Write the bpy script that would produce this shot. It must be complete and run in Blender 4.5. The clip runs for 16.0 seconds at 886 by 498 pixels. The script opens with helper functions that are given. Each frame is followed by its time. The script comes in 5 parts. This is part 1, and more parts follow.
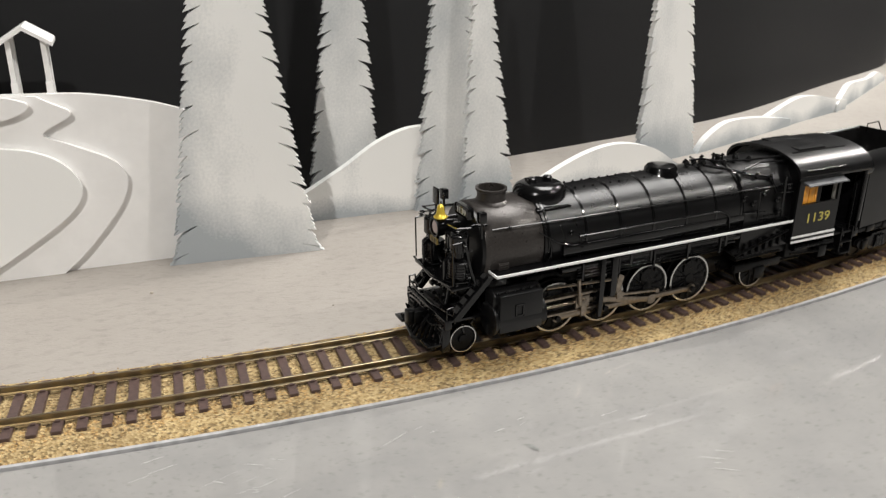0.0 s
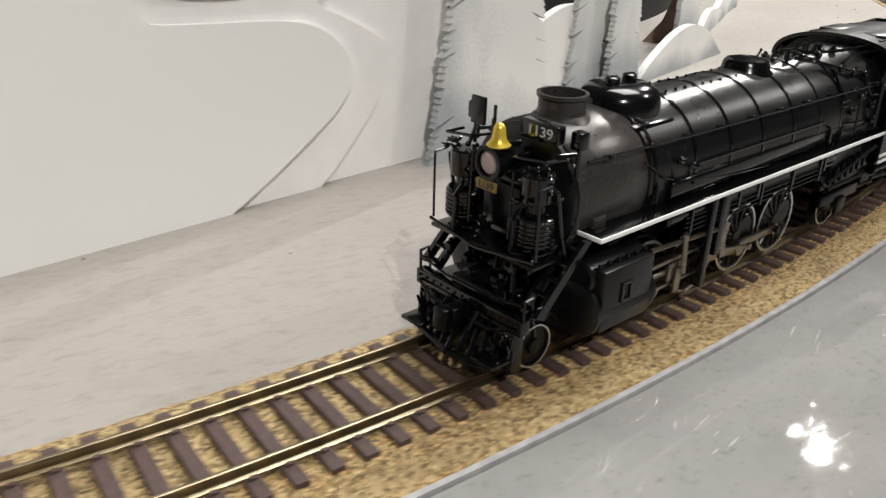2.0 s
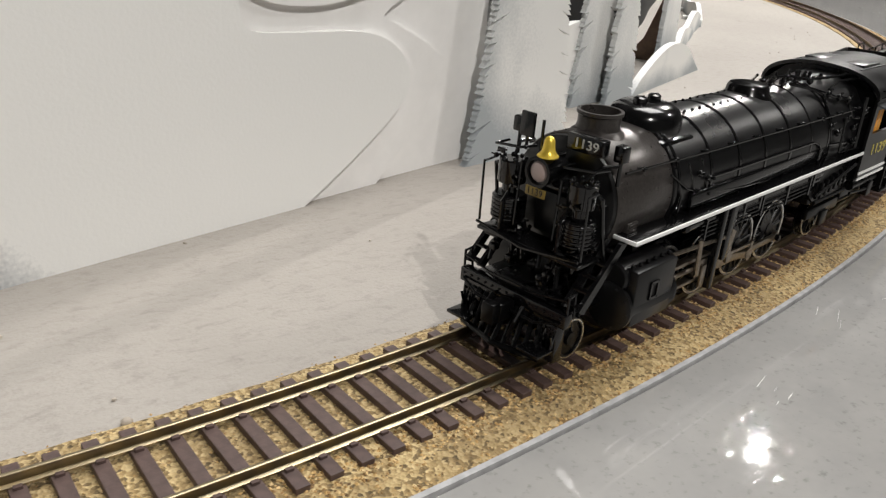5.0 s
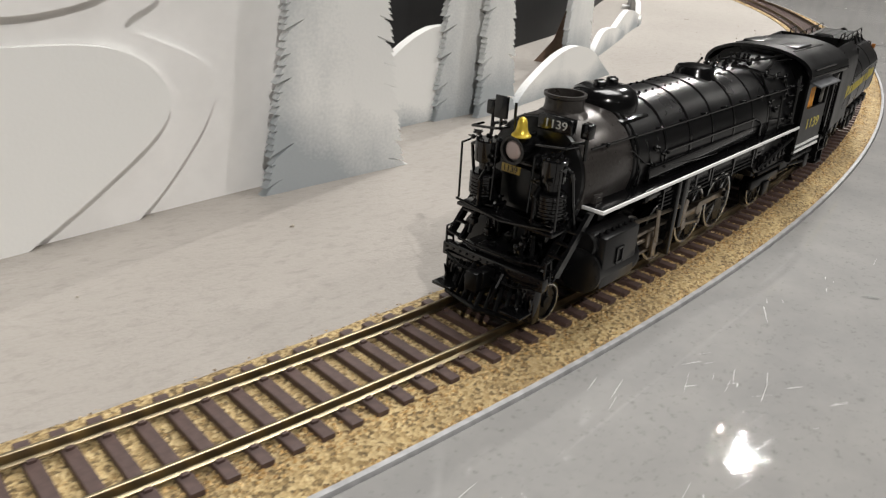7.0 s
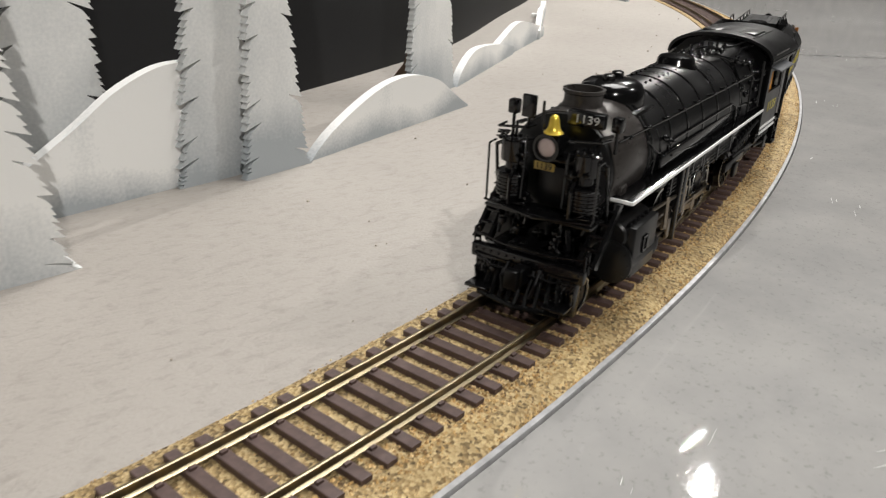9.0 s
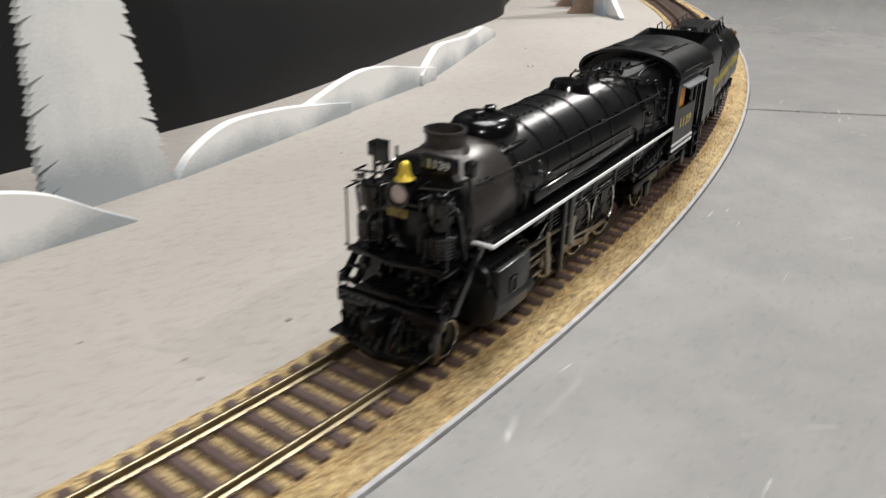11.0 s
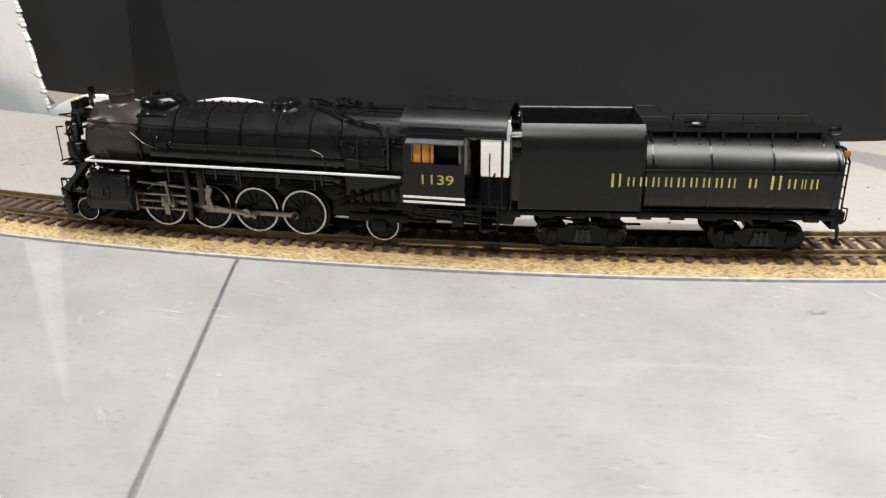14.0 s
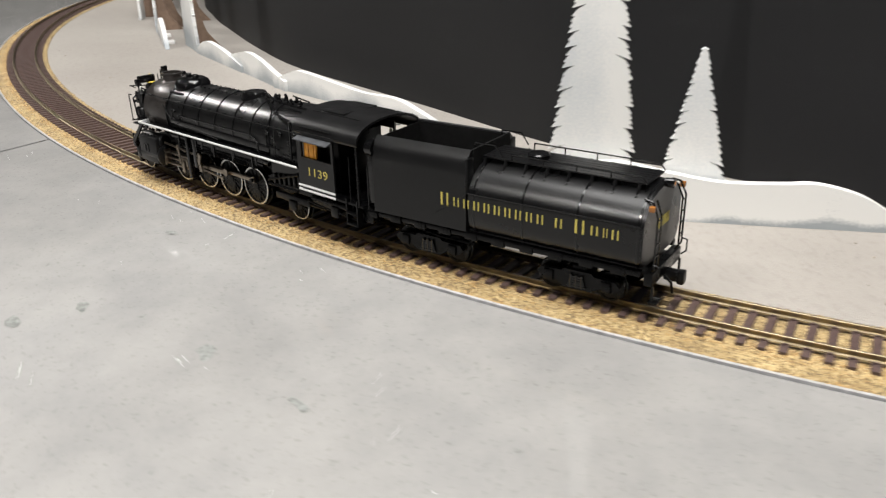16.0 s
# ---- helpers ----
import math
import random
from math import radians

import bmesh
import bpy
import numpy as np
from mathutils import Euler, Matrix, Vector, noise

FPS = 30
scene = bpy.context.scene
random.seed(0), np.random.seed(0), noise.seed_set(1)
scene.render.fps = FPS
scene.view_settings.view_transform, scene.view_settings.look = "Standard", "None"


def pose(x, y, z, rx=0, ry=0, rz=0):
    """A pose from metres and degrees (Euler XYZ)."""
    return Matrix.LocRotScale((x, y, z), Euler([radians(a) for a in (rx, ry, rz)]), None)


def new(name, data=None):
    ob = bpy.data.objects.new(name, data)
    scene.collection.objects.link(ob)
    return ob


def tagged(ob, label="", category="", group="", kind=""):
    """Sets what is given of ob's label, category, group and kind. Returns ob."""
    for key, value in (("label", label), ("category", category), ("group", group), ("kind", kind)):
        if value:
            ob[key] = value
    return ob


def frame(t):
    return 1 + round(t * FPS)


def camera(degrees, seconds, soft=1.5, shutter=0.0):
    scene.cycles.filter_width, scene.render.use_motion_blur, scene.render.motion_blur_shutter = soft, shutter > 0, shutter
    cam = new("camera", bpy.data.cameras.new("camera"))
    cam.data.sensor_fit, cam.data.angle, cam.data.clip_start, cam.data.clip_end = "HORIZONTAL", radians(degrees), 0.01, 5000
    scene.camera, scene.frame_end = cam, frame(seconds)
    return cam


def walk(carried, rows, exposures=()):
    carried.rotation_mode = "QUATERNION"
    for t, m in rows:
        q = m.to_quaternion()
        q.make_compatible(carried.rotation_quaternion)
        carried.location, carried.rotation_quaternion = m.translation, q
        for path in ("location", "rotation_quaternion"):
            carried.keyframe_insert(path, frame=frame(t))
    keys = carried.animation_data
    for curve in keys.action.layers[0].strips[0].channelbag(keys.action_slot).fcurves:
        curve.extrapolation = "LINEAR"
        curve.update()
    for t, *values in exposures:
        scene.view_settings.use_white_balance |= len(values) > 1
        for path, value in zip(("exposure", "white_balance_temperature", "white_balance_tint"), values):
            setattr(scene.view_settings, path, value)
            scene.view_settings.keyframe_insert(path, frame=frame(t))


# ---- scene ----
from mathutils.geometry import tessellate_polygon

cam = camera(56.33, 16.0, soft=1.25, shutter=0.35)
PATH = [
    (0, pose(0.1510, -1.3427, 0.1275, 68.54, -0.33, -11.99)),
    (0.5, pose(0.0911, -1.3093, 0.1137, 67.39, -0.54, -20.53)),
    (1, pose(0.0360, -1.2815, 0.1039, 66.59, -0.78, -27.98)),
    (1.5, pose(0.0026, -1.2555, 0.0984, 65.83, -1.47, -33.23)),
    (2, pose(-0.0421, -1.2369, 0.0880, 65.81, -2.13, -35.65)),
    (2.5, pose(-0.0874, -1.2336, 0.0891, 65.76, -2.92, -37.79)),
    (3, pose(-0.1080, -1.2363, 0.0911, 65.91, -3.91, -37.85)),
    (3.5, pose(-0.1045, -1.2327, 0.0828, 66.55, -4.46, -39.12)),
    (4, pose(-0.0984, -1.2288, 0.0857, 66.60, -4.54, -39.43)),
    (6.5, pose(-0.0350, -1.2478, 0.0936, 66.49, -4.00, -38.87)),
    (7, pose(-0.0071, -1.2462, 0.0929, 66.48, -3.70, -39.10)),
    (7.5, pose(0.0178, -1.2411, 0.0967, 66.39, -3.54, -39.40)),
    (8, pose(0.0537, -1.2370, 0.0944, 66.27, -2.98, -40.00)),
    (8.5, pose(0.0880, -1.2292, 0.0920, 66.68, -2.78, -40.98)),
    (10.8, pose(0.2818, -1.1969, 0.0996, 66.04, -1.73, -36.31)),
    (11, pose(0.3269, -1.1984, 0.1035, 65.95, -1.21, -32.30)),
    (11.5, pose(0.4306, -1.2164, 0.1090, 66.32, -0.29, -19.79)),
    (12, pose(0.5132, -1.2345, 0.1073, 67.91, 0.07, -6.98)),
    (12.5, pose(0.6275, -1.2495, 0.1248, 67.44, 0.93, 8.83)),
    (13, pose(0.7524, -1.1846, 0.1230, 68.08, 1.43, 23.68)),
    (13.5, pose(0.8404, -1.1328, 0.1254, 67.70, 1.01, 35.85)),
    (14, pose(0.9358, -1.0593, 0.1140, 67.90, 0.35, 47.88)),
    (14.5, pose(0.9936, -0.9745, 0.1176, 67.01, -0.13, 58.78)),
    (15, pose(1.0937, -0.8603, 0.1150, 68.62, 0.18, 69.96)),
    (15.5, pose(1.1349, -0.8035, 0.1246, 66.64, -0.07, 78.05)),
    (16, pose(1.1758, -0.7233, 0.1309, 66.62, 1.09, 86.46)),
]
ARC = [(0, 0.2709), (0.5, 0.2374), (1, 0.2017), (1.5, 0.1607), (2, 0.1185), (2.5, 0.0883), (3, 0.0859), (3.5, 0.0838), (4, 0.0839), (6.5, 0.1612), (7, 0.1866), (7.5, 0.2138), (8, 0.2422), (8.5, 0.2754), (10.8, 0.4741), (11, 0.4882), (11.5, 0.5251), (12, 0.5555), (12.5, 0.5937), (13, 0.6340), (13.5, 0.6720), (14, 0.7147), (14.5, 0.7565), (15, 0.8035), (15.5, 0.8487), (16, 0.8930)]

walk(cam, PATH, [(0, 0.0, 6540, 10), (4, -0.03, 6500, 10), (6.5, -0.1, 6500, 10), (8.5, -0.14, 6500, 10), (11, -0.13, 6380, 10), (11.5, -0.04, 6240, 10), (12.5, 0.10, 6170, 10), (13.5, 0.14, 6230, 10), (14, 0.14, 6340, 10), (14.5, 0.07, 6420, 10), (15.5, -0.08, 6460, 10), (16, -0.12, 6440, 10)])

# ---- light ----
world = bpy.data.worlds.new("room_air")
scene.world = world
world.use_nodes = True
world.node_tree.nodes["Background"].inputs[0].default_value = (0.9, 0.95, 1.0, 1)
world.node_tree.nodes["Background"].inputs[1].default_value = 0.05


def lamp(name, kind, energy, m, color=(1, 0.965, 0.92), size=0.1, spot=None):
    d = bpy.data.lights.new(name, kind)
    d.energy, d.color = energy, color
    if kind == "AREA":
        d.size = size
    else:
        d.shadow_soft_size = size
    if spot:
        d.spot_size, d.spot_blend = radians(spot), 0.6
    o = new(name, d)
    o.matrix_world = m
    return o


# low display spot over the island, then two unseen lamps added as front fill
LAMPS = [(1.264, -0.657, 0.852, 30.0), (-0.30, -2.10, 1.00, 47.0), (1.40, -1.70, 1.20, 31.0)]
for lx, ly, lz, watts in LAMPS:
    lamp("display_and_fill_lamp", "POINT", watts, pose(lx, ly, lz - 0.015), size=0.011)
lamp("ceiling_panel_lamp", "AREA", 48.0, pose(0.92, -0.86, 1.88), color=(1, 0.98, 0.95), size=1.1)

# ---- materials ----
MM = 0.001


def nodes(name):
    m = bpy.data.materials.new(name)
    m.use_nodes = True
    t = m.node_tree
    return m, t, t.nodes["Principled BSDF"]


def ramp(t, fac, stops):
    r = t.nodes.new("ShaderNodeValToRGB")
    e = r.color_ramp.elements
    e[0].position, e[0].color = stops[0][0], (*stops[0][1], 1)
    e[1].position, e[1].color = stops[1][0], (*stops[1][1], 1)
    for p, c in stops[2:]:
        k = e.new(p)
        k.color = (*c, 1)
    t.links.new(fac, r.inputs[0])
    return r.outputs[0]


def noise_tex(t, scale, detail=4, rough=0.55, coord="Object", stretch=None, distort=0.0):
    c = t.nodes.new("ShaderNodeTexCoord")
    n = t.nodes.new("ShaderNodeTexNoise")
    n.inputs["Scale"].default_value, n.inputs["Detail"].default_value, n.inputs["Roughness"].default_value = scale, detail, rough
    n.inputs["Distortion"].default_value = distort
    src = c.outputs[coord]
    if stretch:
        mp = t.nodes.new("ShaderNodeMapping")
        mp.inputs["Scale"].default_value = stretch
        t.links.new(src, mp.inputs[0])
        src = mp.outputs[0]
    t.links.new(src, n.inputs["Vector"])
    return n.outputs["Fac"]


def bump(t, b, height, strength, dist):
    n = t.nodes.new("ShaderNodeBump")
    n.inputs["Strength"].default_value, n.inputs["Distance"].default_value = strength, dist
    t.links.new(height, n.inputs["Height"])
    t.links.new(n.outputs[0], b.inputs["Normal"])


def mix(t, fac, a, b, mode="MIX"):
    n = t.nodes.new("ShaderNodeMix")
    n.data_type, n.blend_type = "RGBA", mode
    for s, v in ((n.inputs[0], fac), (n.inputs[6], a), (n.inputs[7], b)):
        if isinstance(v, bpy.types.NodeSocket):
            t.links.new(v, s)
        else:
            s.default_value = v if isinstance(v, float) else (*v, 1)
    return n.outputs[2]


def paint(name, color, rough=0.4, metal=0.0, var=0.25, scale=300, bumpy=0.15, coat=0.0, spec=0.5):
    m, t, b = nodes(name)
    n = noise_tex(t, scale, 5)
    lo, hi = [c * (1 - var) for c in color], [min(1, c * (1 + var)) for c in color]
    t.links.new(ramp(t, n, [(0.3, lo), (0.7, hi)]), b.inputs["Base Color"])
    big = noise_tex(t, scale * 0.2, 3)
    mr = t.nodes.new("ShaderNodeMapRange")
    mr.inputs[3].default_value, mr.inputs[4].default_value = max(0.03, rough - 0.1), rough + 0.12
    t.links.new(big, mr.inputs[0])
    t.links.new(mr.outputs[0], b.inputs["Roughness"])
    b.inputs["Metallic"].default_value = metal
    b.inputs["Coat Weight"].default_value = coat
    b.inputs["Coat Roughness"].default_value = 0.12
    b.inputs["Specular IOR Level"].default_value = spec
    if bumpy:
        bump(t, b, n, bumpy, 0.0003)
    return m


BLACK = paint("black_gloss_paint", (0.003, 0.003, 0.0033), 0.13, bumpy=0.04, scale=500, spec=0.5)
LAGGING = paint("black_boiler_lacquer", (0.003, 0.003, 0.0033), 0.29, bumpy=0.03, scale=500, spec=0.44)
BLACK_SATIN = paint("black_satin_paint", (0.0035, 0.0035, 0.0038), 0.33, bumpy=0.05, scale=600, spec=0.42)
UNDER = paint("black_frame_paint", (0.0022, 0.0022, 0.0024), 0.28, bumpy=0.1, scale=700, spec=0.22)
GRAPHITE = paint("graphite_paint", (0.047, 0.042, 0.039), 0.3, metal=0.4, bumpy=0.2, scale=1500)
WHITE_LINE = paint("white_line_paint", (0.78, 0.78, 0.77), 0.4, var=0.06, bumpy=0)
TYRE = paint("bright_nickel_tyre", (0.62, 0.62, 0.60), 0.24, metal=0.95, var=0.1, bumpy=0)
NICKEL = paint("nickel_rod_metal", (0.29, 0.25, 0.205), 0.3, metal=1.0, bumpy=0.1, scale=900)
STEEL = paint("bright_steel", (0.5, 0.5, 0.5), 0.3, metal=1.0, bumpy=0)
BRASS = paint("polished_brass", (0.85, 0.6, 0.08), 0.3, metal=0.55, bumpy=0)
GOLD = paint("gold_lettering", (0.5, 0.42, 0.09), 0.45, var=0.1, bumpy=0)
NUMWHITE = paint("number_white", (0.42, 0.42, 0.40), 0.5, var=0.05, bumpy=0)
PLATE_GOLD = paint("dull_gold_plate", (0.22, 0.155, 0.035), 0.4, metal=0.3, bumpy=0)
WOOD = paint("orange_wood_sash", (0.75, 0.32, 0.03), 0.45, var=0.2, bumpy=0)
SASH = paint("grey_window_sash", (0.22, 0.21, 0.19), 0.5, bumpy=0)
COAL_AND_SHADE = paint("coal_and_bunker_shade", (0.006, 0.006, 0.006), 0.9, bumpy=0.5, scale=400, spec=0.1)
RAIL = paint("brassy_nickel_rail", (0.32, 0.265, 0.175), 0.34, metal=1.0, var=0.18, scale=160, bumpy=0.05)
TIE = paint("brown_plastic_sleeper", (0.082, 0.052, 0.046), 0.5, var=0.25, scale=500, bumpy=0.25)
EDGE = paint("grey_edge_strip", (0.40, 0.40, 0.405), 0.35, bumpy=0.05)
ROOM = paint("room_wall_paint", (0.17, 0.17, 0.165), 0.8, scale=20, bumpy=0.05)
CARPET = paint("dark_room_floor", (0.12, 0.12, 0.12), 0.7, scale=60)


def lens_material(name, color, strength):
    m, t, b = nodes(name)
    b.inputs["Base Color"].default_value = (*color, 1)
    b.inputs["Emission Color"].default_value = (*color, 1)
    b.inputs["Emission Strength"].default_value = strength
    b.inputs["Roughness"].default_value = 0.1
    return m


LENS = lens_material("headlight_bulb_glass", (0.34, 0.27, 0.25), 0.05)
MARKER = lens_material("amber_marker_glass", (0.3, 0.12, 0.03), 0.02)
GLOW = lens_material("lamp_face", (1.0, 0.97, 0.9), 30.0)


def board_paint(name, seed, grey=(0.36, 0.39, 0.41), lo=0.45, hi=0.75, side=0.0, foot=0.03, shift=0.0):
    """White board with airbrushed blue-grey shading, denser at the foot; generated from the piece's own x and z in metres."""
    m, t, b = nodes(name)
    c = t.nodes.new("ShaderNodeTexCoord")
    sep = t.nodes.new("ShaderNodeSeparateXYZ")
    t.links.new(c.outputs["Object"], sep.inputs[0])
    add = t.nodes.new("ShaderNodeMapping")
    add.inputs["Location"].default_value = (seed, seed * 2.3, 0)
    add.inputs["Scale"].default_value = (1.0, 1.0, 0.55)
    t.links.new(c.outputs["Object"], add.inputs[0])
    n = t.nodes.new("ShaderNodeTexNoise")
    n.inputs["Scale"].default_value, n.inputs["Detail"].default_value = 26, 3
    t.links.new(add.outputs[0], n.inputs["Vector"])
    fine = t.nodes.new("ShaderNodeTexNoise")
    fine.inputs["Scale"].default_value, fine.inputs["Detail"].default_value = 900, 2
    t.links.new(c.outputs["Object"], fine.inputs["Vector"])
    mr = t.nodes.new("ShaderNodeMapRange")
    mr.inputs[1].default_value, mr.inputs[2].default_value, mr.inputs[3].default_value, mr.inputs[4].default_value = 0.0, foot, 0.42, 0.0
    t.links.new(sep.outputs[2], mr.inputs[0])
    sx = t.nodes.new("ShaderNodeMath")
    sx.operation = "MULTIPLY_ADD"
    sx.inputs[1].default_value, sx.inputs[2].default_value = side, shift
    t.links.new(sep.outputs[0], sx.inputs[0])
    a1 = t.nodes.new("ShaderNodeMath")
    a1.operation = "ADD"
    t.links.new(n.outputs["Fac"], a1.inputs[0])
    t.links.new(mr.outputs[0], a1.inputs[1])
    a2 = t.nodes.new("ShaderNodeMath")
    a2.operation = "ADD"
    t.links.new(a1.outputs[0], a2.inputs[0])
    t.links.new(sx.outputs[0], a2.inputs[1])
    a3 = t.nodes.new("ShaderNodeMath")
    a3.operation = "MULTIPLY_ADD"
    a3.inputs[1].default_value = 0.22
    t.links.new(fine.outputs["Fac"], a3.inputs[0])
    t.links.new(a2.outputs[0], a3.inputs[2])
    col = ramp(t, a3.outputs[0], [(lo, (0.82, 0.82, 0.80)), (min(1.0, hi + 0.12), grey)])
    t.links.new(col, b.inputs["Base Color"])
    b.inputs["Roughness"].default_value = 0.55
    bump(t, b, fine.outputs["Fac"], 0.15, 0.0003)
    return m


WHITE_BOARD = paint("white_board_paint", (0.82, 0.81, 0.795), 0.5, var=0.04, scale=90, bumpy=0.12)


def floor_material():
    m, t, b = nodes("brushed_grey_floor_paint")
    big = noise_tex(t, 5, 4, 0.6)
    mid = noise_tex(t, 170, 5, 0.7, stretch=(1, 2.0, 1), distort=0.4)
    fine = noise_tex(t, 900, 3)
    base = ramp(t, big, [(0.3, (0.295, 0.271, 0.245)), (0.7, (0.362, 0.337, 0.306))])
    worn = ramp(t, mid, [(0.28, (0.72, 0.71, 0.70)), (0.5, (1, 1, 1))])
    t.links.new(mix(t, 0.7, base, worn, "MULTIPLY"), b.inputs["Base Color"])
    b.inputs["Roughness"].default_value = 0.62
    hsum = t.nodes.new("ShaderNodeMath")
    hsum.operation = "ADD"
    t.links.new(mid, hsum.inputs[0])
    t.links.new(fine, hsum.inputs[1])
    bump(t, b, hsum.outputs[0], 0.35, 0.0006)
    return m


def plate_material():
    m, t, b = nodes("glossy_grey_plastic_sheet")
    big = noise_tex(t, 4, 4, 0.6)
    mid = noise_tex(t, 26, 5, 0.7)
    speck = noise_tex(t, 620, 4, 0.65)
    base = ramp(t, big, [(0.3, (0.26, 0.256, 0.247)), (0.7, (0.335, 0.331, 0.322))])
    cloud = ramp(t, mid, [(0.3, (0.86, 0.86, 0.87)), (0.65, (1.06, 1.05, 1.04))])
    dirt = ramp(t, speck, [(0.26, (0.62, 0.63, 0.62)), (0.42, (1, 1, 1))])
    c1 = mix(t, 1.0, base, cloud, "MULTIPLY")
    t.links.new(mix(t, 0.8, c1, dirt, "MULTIPLY"), b.inputs["Base Color"])
    scr = noise_tex(t, 60, 6, 0.7, stretch=(1, 14, 1), distort=1.5)
    r = ramp(t, scr, [(0.35, (0.012, 0.012, 0.012)), (0.62, (0.03, 0.03, 0.03)), (0.8, (0.16, 0.16, 0.16))])
    t.links.new(r, b.inputs["Roughness"])
    b.inputs["IOR"].default_value = 1.49
    # faint woven emboss of the sheet, stronger in some patches
    c = t.nodes.new("ShaderNodeTexCoord")
    weave = None
    for turn in (20.0, 110.0):
        mp = t.nodes.new("ShaderNodeMapping")
        mp.inputs["Rotation"].default_value = (0, 0, radians(turn))
        t.links.new(c.outputs["Object"], mp.inputs[0])
        w = t.nodes.new("ShaderNodeTexWave")
        w.inputs["Scale"].default_value, w.inputs["Distortion"].default_value = 200.0, 1.2
        t.links.new(mp.outputs[0], w.inputs["Vector"])
        weave = w.outputs["Fac"] if weave is None else mix(t, 1.0, weave, w.outputs["Fac"], "MULTIPLY")
    patch = ramp(t, noise_tex(t, 14, 3), [(0.38, (0.15, 0.15, 0.15)), (0.62, (1, 1, 1))])
    h = t.nodes.new("ShaderNodeMath")
    h.operation = "MULTIPLY_ADD"
    h.inputs[1].default_value = 0.035
    t.links.new(mix(t, 1.0, weave, patch, "MULTIPLY"), h.inputs[0])
    lines = ramp(t, noise_tex(t, 90, 4, 0.6, stretch=(1, 9, 1), distort=0.8), [(0.62, (0, 0, 0)), (0.70, (0.12, 0.12, 0.12))])
    t.links.new(lines, h.inputs[2])
    bump(t, b, h.outputs[0], 0.03, 0.003)
    return m


def ballast_material(scale=1300):
    m, t, b = nodes("tan_ballast_grit")
    v = t.nodes.new("ShaderNodeTexVoronoi")
    c = t.nodes.new("ShaderNodeTexCoord")
    v.inputs["Scale"].default_value = scale
    t.links.new(c.outputs["Object"], v.inputs["Vector"])
    sep = t.nodes.new("ShaderNodeSeparateColor")
    t.links.new(v.outputs["Color"], sep.inputs[0])
    col = ramp(t, sep.outputs[0], [(0.0, (0.13, 0.09, 0.04)), (1.0, (0.62, 0.48, 0.25)), (0.3, (0.34, 0.235, 0.10)), (0.6, (0.50, 0.37, 0.175))])
    big = noise_tex(t, 45, 4)
    tone = ramp(t, big, [(0.35, (0.62, 0.6, 0.58)), (0.65, (1, 1, 1))])
    t.links.new(mix(t, 1.0, col, tone, "MULTIPLY"), b.inputs["Base Color"])
    b.inputs["Roughness"].default_value = 0.75
    bump(t, b, v.outputs["Distance"], 0.8, 0.0006)
    return m


def grit_material():
    m, t, b = nodes("loose_ballast_grains")
    g = t.nodes.new("ShaderNodeNewGeometry")
    col = ramp(t, g.outputs["Random Per Island"], [(0.0, (0.09, 0.055, 0.025)), (1.0, (0.70, 0.52, 0.27)), (0.3, (0.30, 0.175, 0.06)), (0.65, (0.52, 0.335, 0.125))])
    t.links.new(col, b.inputs["Base Color"])
    b.inputs["Roughness"].default_value = 0.6
    return m


def backdrop_material():
    m, t, b = nodes("black_backdrop_board")
    n = noise_tex(t, 7, 4)
    t.links.new(ramp(t, n, [(0.3, (0.0085, 0.0088, 0.0096)), (0.7, (0.0105, 0.0108, 0.0118))]), b.inputs["Base Color"])
    b.inputs["Roughness"].default_value = 0.62
    b.inputs["Specular IOR Level"].default_value = 0.3
    bump(t, b, noise_tex(t, 300, 3), 0.1, 0.0005)
    return m


FLOOR, PLATE, BALLAST, GRIT, BACK = floor_material(), plate_material(), ballast_material(), grit_material(), backdrop_material()


# ---- mesh helpers; shapes are given in millimetres ----
def part(name, bm, material, parent=None, label="", smooth=True, scale=MM):
    me = bpy.data.meshes.new(name)
    bmesh.ops.recalc_face_normals(bm, faces=bm.faces)
    bmesh.ops.scale(bm, vec=(scale,) * 3, verts=bm.verts)
    bm.to_mesh(me)
    bm.free()
    me.materials.append(material)
    if smooth:
        for p in me.polygons:
            p.use_smooth = True
        me.set_sharp_from_angle(angle=radians(38))
    o = new(name, me)
    o.parent = parent
    if label:
        tagged(o, label)
    return o


def thing(name, label, category, group="", m=None):
    o = new(name)
    o.empty_display_size = 0.01
    if m is not None:
        o.matrix_world = m
    return tagged(o, label, category, group)


def box(bm, x0, x1, y0, y1, z0, z1, bev=0.0):
    r = bmesh.ops.create_cube(bm, size=1)
    v = r["verts"]
    bmesh.ops.scale(bm, vec=(abs(x1 - x0), abs(y1 - y0), abs(z1 - z0)), verts=v)
    bmesh.ops.translate(bm, vec=((x0 + x1) / 2, (y0 + y1) / 2, (z0 + z1) / 2), verts=v)
    if bev:
        bmesh.ops.bevel(bm, geom=list({e for q in v for e in q.link_edges}), offset=bev, segments=2, affect="EDGES", profile=0.5)
    return bm


def rod(bm, p, q, r, r2=None, seg=10):
    p, q = Vector(p), Vector(q)
    d = q - p
    res = bmesh.ops.create_cone(bm, cap_ends=True, segments=seg, radius1=r, radius2=r if r2 is None else r2, depth=d.length)
    m = Matrix.Translation((p + q) / 2) @ d.to_track_quat("Z", "Y").to_matrix().to_4x4()
    bmesh.ops.transform(bm, matrix=m, verts=res["verts"])
    return bm


def pipe(bm, pts, r, seg=8):
    for a, b in zip(pts, pts[1:]):
        rod(bm, a, b, r, seg=seg)
    for a in pts[1:-1]:
        ball(bm, a, r, 8, 5)
    return bm


